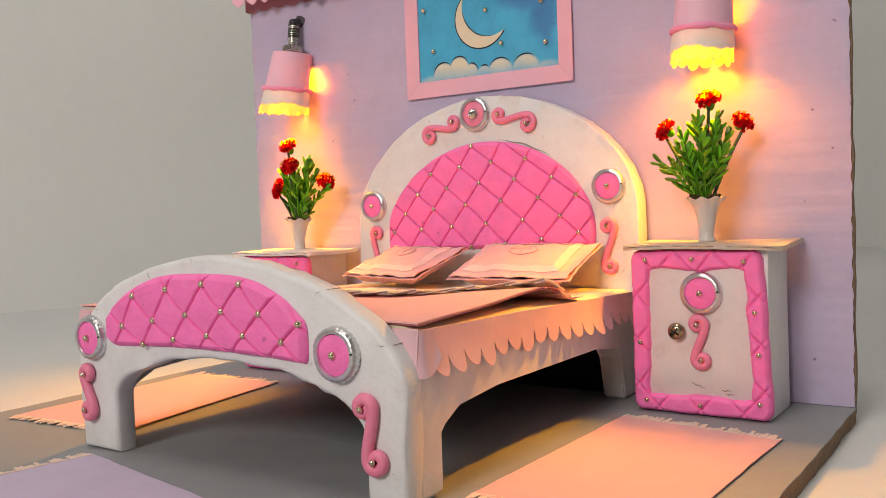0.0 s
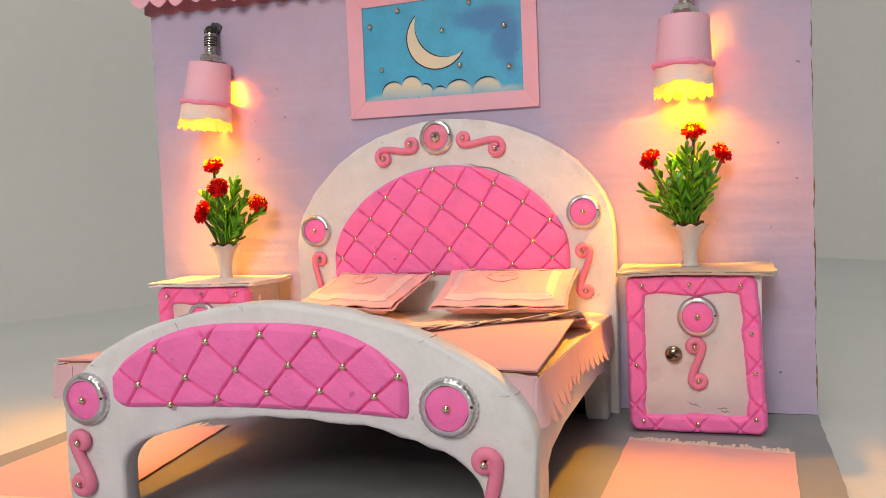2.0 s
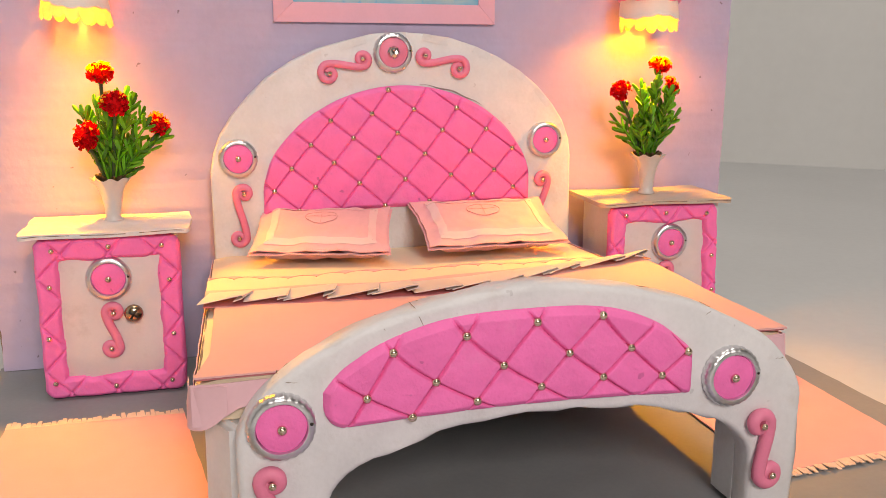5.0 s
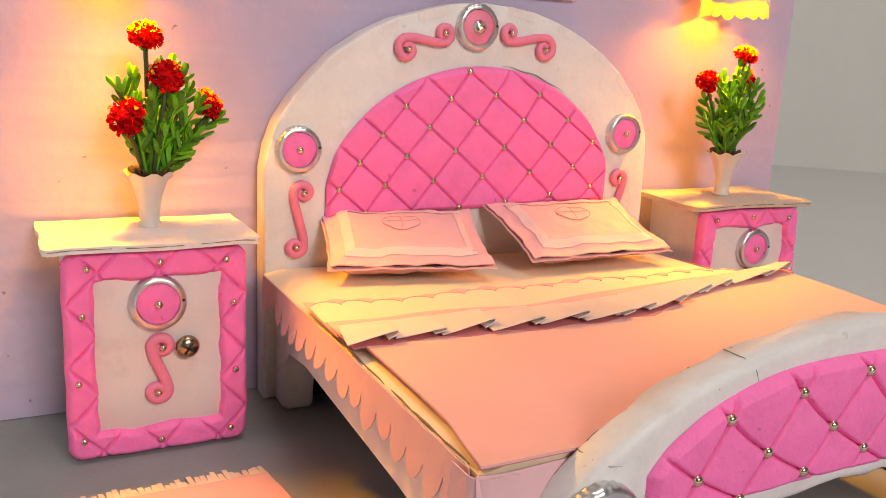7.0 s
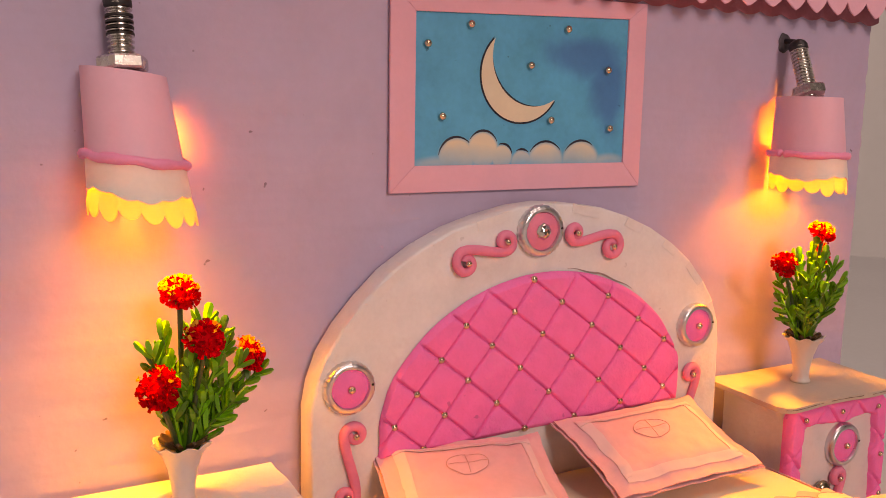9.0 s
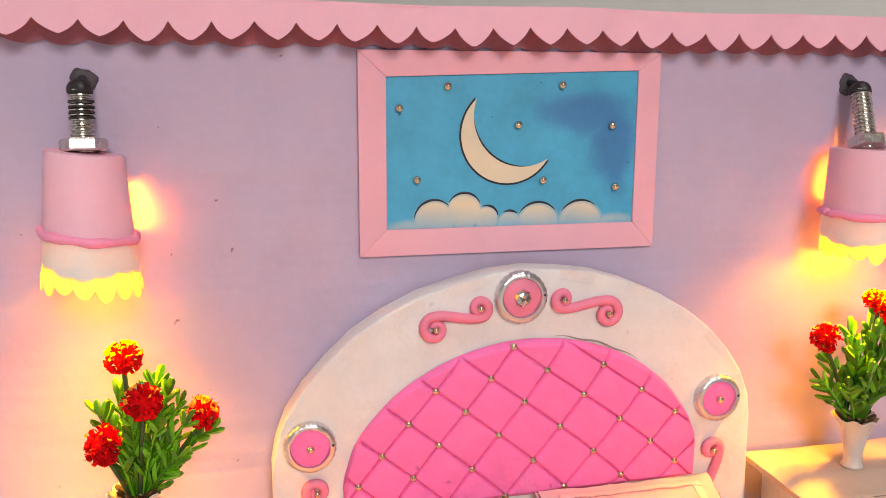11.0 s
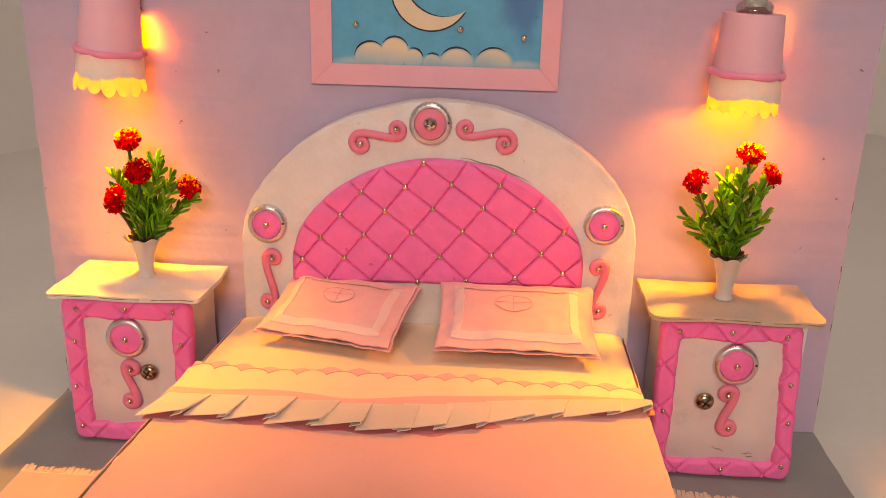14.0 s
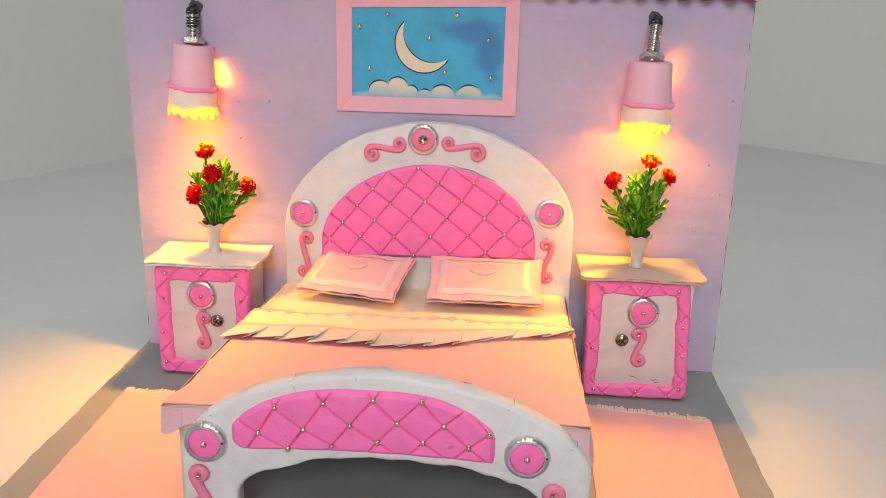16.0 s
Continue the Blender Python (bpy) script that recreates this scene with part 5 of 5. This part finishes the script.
# ---------- wall lamps ----------
def wall_lamp(x, y_top, y_bot, z_top, z_bot, lean, r_top, r_bot, end_x, aim, power, cone, deep, glow_w, body, seed, label):
    """A card shade open towards the wall, hung on a bolt that sticks out of the wall."""
    ob = thing("wall_lamp", x, 0, z_top, label, "wall lamp", "wall lamps over the nightstands")
    top, bot = Vector((x, y_top, z_top)), Vector((x + lean, y_bot, z_bot))
    tilt = 0.12 if x < 0 else 0.02
    axis = (bot - top)

    def at(s, a, grow=0.0):
        c = top + axis * s
        rad = r_top + (r_bot - r_top) * min(1.0, s / 0.61) + grow
        p = c + Vector((0.96 * rad * math.cos(a), 1.12 * rad * math.sin(a), -tilt * rad * math.cos(a)))
        p.y = min(p.y, -0.9)
        return p
    slot, slot_left = radians(57), radians(22 if x > 0 else 17)
    bell = lambda v: sm((v - 0.22) / 0.3) * (1 - 0.5 * sm((v - 0.85) / 0.15))
    R0, R1 = radians(-90 - 177), radians(-90 + 177)
    split = 0.61
    part("shade", sheet(lambda u, v: at(split * v, R0 + slot_left * bell(v) + (R1 - slot * bell(v) - R0 - slot_left * bell(v)) * u), 48, 16, 0.5), M_SHADE, ob, "pink card half cone")
    cap = bmesh.new()
    ring = [cap.verts.new(at(0, R0 + (R1 - R0) * k / 48)) for k in range(49)]
    cap.faces.new(ring)
    cap.normal_update()
    bmesh.ops.solidify(cap, geom=cap.faces[:], thickness=0.6)
    part("cap", cap, M_SHADE, ob, "pink card lid")
    r = random.Random(seed)
    lens = [r.uniform(0.7, 1.25) for _ in range(16)]

    def rim(u, v):
        s0 = 0.79
        k = u * 15
        sc = abs(math.sin(math.pi * k)) ** 0.6 * lens[int(min(14, k))]
        s1 = 0.93 + 0.07 * sc
        return at(s0 + (s1 - s0) * v, R0 + (R1 - R0) * u, 0.2 + (1.5 if x < 0 else 0.5) * v)
    part("rim", sheet(rim, 180, 6, 0.4), M_RIM, ob, "translucent white scalloped paper rim, tinted yellow for the lamp's glow")
    part("collar", sheet(lambda u, v: at(split - 0.03 + (0.25 + 0.025 * math.sin(seed + 19 * u) + 0.02 * abs(math.sin(math.pi * 13 * u))) * v, R0 + (R1 - R0) * u, 0.1 + 0.75 * v), 130, 3, 0.5), M_COLLAR, ob, "off-white card collar")
    path = [at(split - 0.01, R0 + (R1 - R0) * k / 40, 1.0) + Vector((0, 0, wob(k, seed, 0, 0.4, 1.0))) for k in range(41)]
    part("trim", tube(path, 1.45, 8, 1.0, lambda s: 0.85 + 0.3 * math.sin(20 * s) ** 2), M_TRIM, ob, "hot pink clay roll")
    end = Vector((end_x, -5.5 if x < 0 else -8.0, 224.5))
    d = (end - top)
    L_ = d.length
    prof = []
    n = int(L_ / 1.45)
    for k in range(n):
        h = L_ * k / n
        prof += [(2.95, h), (3.0, h + 0.25), (3.8, h + 0.6), (3.8, h + 0.95)]
    prof.append((3.1, L_))
    turn = Matrix.Translation(top) @ d.to_track_quat("Z", "Y").to_matrix().to_4x4()
    bm = lathe(prof, 24)
    bmesh.ops.transform(bm, matrix=turn, verts=bm.verts)
    bolt = part("bolt", bm, M_STEEL, ob, "threaded zinc bolt")
    bm = lathe([(3.6, 0.3), (7.0, 0.3), (7.3, 0.9), (7.3, 3.6), (6.7, 4.3), (3.6, 4.3)], 6)
    bmesh.ops.transform(bm, matrix=turn, verts=bm.verts)
    part("nut", bm, M_STEEL, bolt, "hexagonal zinc nut", smooth=False)
    n_ = d.normalized()
    bm = lathe([(3.6, -1.8), (3.9, -1.4), (4.0, 0.2), (3.6, 1.6), (2.6, 2.6), (0.005, 3.1)], 18, lambda a, i: (1 + 0.06 * math.sin(3 * a + i), 0))
    bmesh.ops.transform(bm, matrix=Matrix.Translation(end) @ d.to_track_quat("Z", "Y").to_matrix().to_4x4(), verts=bm.verts)
    sleeve = part("wire_sleeve", bm, M_BLACK, ob, "black sleeve on the bolt's end")
    part("wire", tube([end + n_ * 1.6, end + n_ * 2.4 + Vector((0, 1.5, 0.3)), Vector((end_x + 0.3, 0.4, end.z + 3.2))], 1.2, 10), M_BLACK, sleeve, "black wire into the wall")
    # Dark uneven disc on the wall where the wire enters.
    bm = lathe([(4.2, 0), (3.9, 0.35), (2.9, 0.55), (0.005, 0.6)], 28, lambda a, i: (1 + 0.10 * math.sin(3 * a + x) + 0.05 * math.sin(7 * a), 0))
    bmesh.ops.transform(bm, matrix=Matrix.Translation((end_x + 0.3, -0.35, end.z + 2.2)) @ Matrix.Rotation(radians(90), 4, "X"), verts=bm.verts)
    part("hole_patch", bm, M_HOLEPATCH, ob, "dark patch round the hole in the paper")
    for k in range(4 if x < 0 else 0):
        bm = lathe([(3.4, -0.32), (3.95, -0.32), (3.95, 0.32), (3.4, 0.32)], 20)
        bmesh.ops.transform(bm, matrix=Matrix.Translation(end - n_ * (4.2 + 1.75 * k)) @ d.to_track_quat("Z", "Y").to_matrix().to_4x4(), verts=bm.verts)
        part("thread_ring", bm, M_DARK, bolt, "dark groove ring")
    led = top + axis * 0.74
    bm = bmesh.new()
    bmesh.ops.create_uvsphere(bm, u_segments=16, v_segments=10, radius=2.5, matrix=Matrix.Translation(led + Vector((0, 0, -0.4))))
    part("led_bulb", bm, M_LED, ob, "small glowing amber bulb")
    low = (led + Vector((0, 0.5, -3.4))) * MM
    # the lensed diode of the first lamp sits deep in its shade; the other hangs down to the rim and shines all round
    led_lamp("led_light", (top + axis * deep + Vector((2.0, 0.0, 0.0))) * MM, glow_w, body)
    led_beam("led_beam", low + Vector((0, 0, -0.0006)), Vector(aim) * MM, BEAM_W * power, cone)
    return ob


wall_lamp(-137.3, -8.5, -21.5, 204.6, 163.6, 2.0, 11.8, 13.4, -137.6, (-135, -66, 75), 0.80, 120, 0.50, LED_W * 0.95, (1.0, 0.20, 0.0), 5, "pink card wall lamp with glowing scalloped rim on a bolt")
wall_lamp(139.8, -18.0, -21.5, 203.0, 163.0, -1.0, 12.2, 13.8, 142.2, (120, -68, 75), 0.76, 104, 0.78, LED_W * 0.9, (1.0, 0.25, 0.0), 8, "pink card wall lamp with glowing scalloped rim on a bolt")


# ---------- rugs ----------
def rug(p00, p10, p11, p01, material, fringe_sides, seed, label):
    """Corners: back left, back right, front right, front left."""
    c = [Vector((*q, 0)) for q in (p00, p10, p11, p01)]
    mid = sum(c, Vector()) / 4
    ob = thing("rug", mid.x, mid.y, 0, label, "rug", "rugs on the floor")

    def f(u, v):
        p = (c[0] * (1 - u) + c[1] * u) * (1 - v) + (c[3] * (1 - u) + c[2] * u) * v
        return (p.x + wob(p.x, p.y, seed, 0.1, 0.5), p.y + wob(p.y, p.x, seed, 0.1, 0.5), 0.55 + 0.35 * abs(wob(p.x, p.y, seed, 0.03, 1.5)))
    part("mat", sheet(f, 30, 30, 0.5), material, ob)
    for i, j in fringe_sides:
        a, b = c[i], c[j]
        out = (((a + b) / 2) - mid).normalized()
        along = (b - a).normalized()
        n = int((b - a).length / 1.9)
        r = random.Random(seed + i)
        bm = bmesh.new()
        for k in range(n):
            p = a.lerp(b, (k + 0.5) / n)
            ln = r.uniform(3.2, 4.8)
            tip = p + out * ln + along * r.uniform(-0.5, 0.5)
            w = along * 0.96
            z0, z1 = 1.3, r.uniform(0.4, 1.8)
            vs = [bm.verts.new(q) for q in (p - w - out * 1.5 + Vector((0, 0, z0)), p + w - out * 1.5 + Vector((0, 0, z0)), tip + w * 0.8 + Vector((0, 0, z1)), tip - w * 0.8 + Vector((0, 0, z1)))]
            lo = [bm.verts.new(v.co - Vector((0, 0, 0.35))) for v in vs]
            bm.faces.new(vs)
            bm.faces.new(lo[::-1])
            for q in range(4):
                bm.faces.new((vs[q], vs[(q + 1) % 4], lo[(q + 1) % 4], lo[q]))
        part("fringe", bm, M_FRINGE, ob, "cream cut fringe", smooth=False)
    return ob


rug((112, -62), (184.5, -73), (180.5, -184), (109, -189), M_RUG, ((0, 1), (3, 2)), 3, "salmon rug with cream fringe on the grey floor")
rug((-169, -75), (-99, -75), (-84, -190), (-166, -196), M_RUG, ((0, 1), (3, 2)), 5, "salmon rug with cream fringe on the grey floor")
rug((-62, -221), (88, -248), (78, -312), (-75, -285), M_RUGL, ((0, 3), (1, 2)), 9, "lilac rug with pale fringe in front of the bed")

# ---------- lamp cable behind the wall ----------
CABLE = [Vector(p) for p in ((-137, 5.6, 226), (-146, 16, 222), (-172, 44, 196), (-192, 58, 160), (-196.5, 60, 138), (-190.5, 60, 114), (-186.5, 60, 97), (-176, 62, 60), (-150, 70, 12), (-128, 76, -6.4), (-60, 92, -6.4), (40, 120, -6.4))]
run = []
for k in range(len(CABLE) - 1):
    a, b, c, d = CABLE[max(0, k - 1)], CABLE[k], CABLE[k + 1], CABLE[min(len(CABLE) - 1, k + 2)]
    for q in range(8):
        t_ = q / 8
        p = 0.5 * (2 * b + (c - a) * t_ + (2 * a - 5 * b + 4 * c - d) * t_ ** 2 + (3 * b - a - 3 * c + d) * t_ ** 3)
        run.append(Vector((p.x, p.y, max(p.z, -6.4))))
cable = new("lamp_cable", finish(tube(run, 1.5, 10), "lamp_cable", M_BLACK, True))
tagged(cable, "thin black lamp cable hanging behind the lavender wall", "cable")
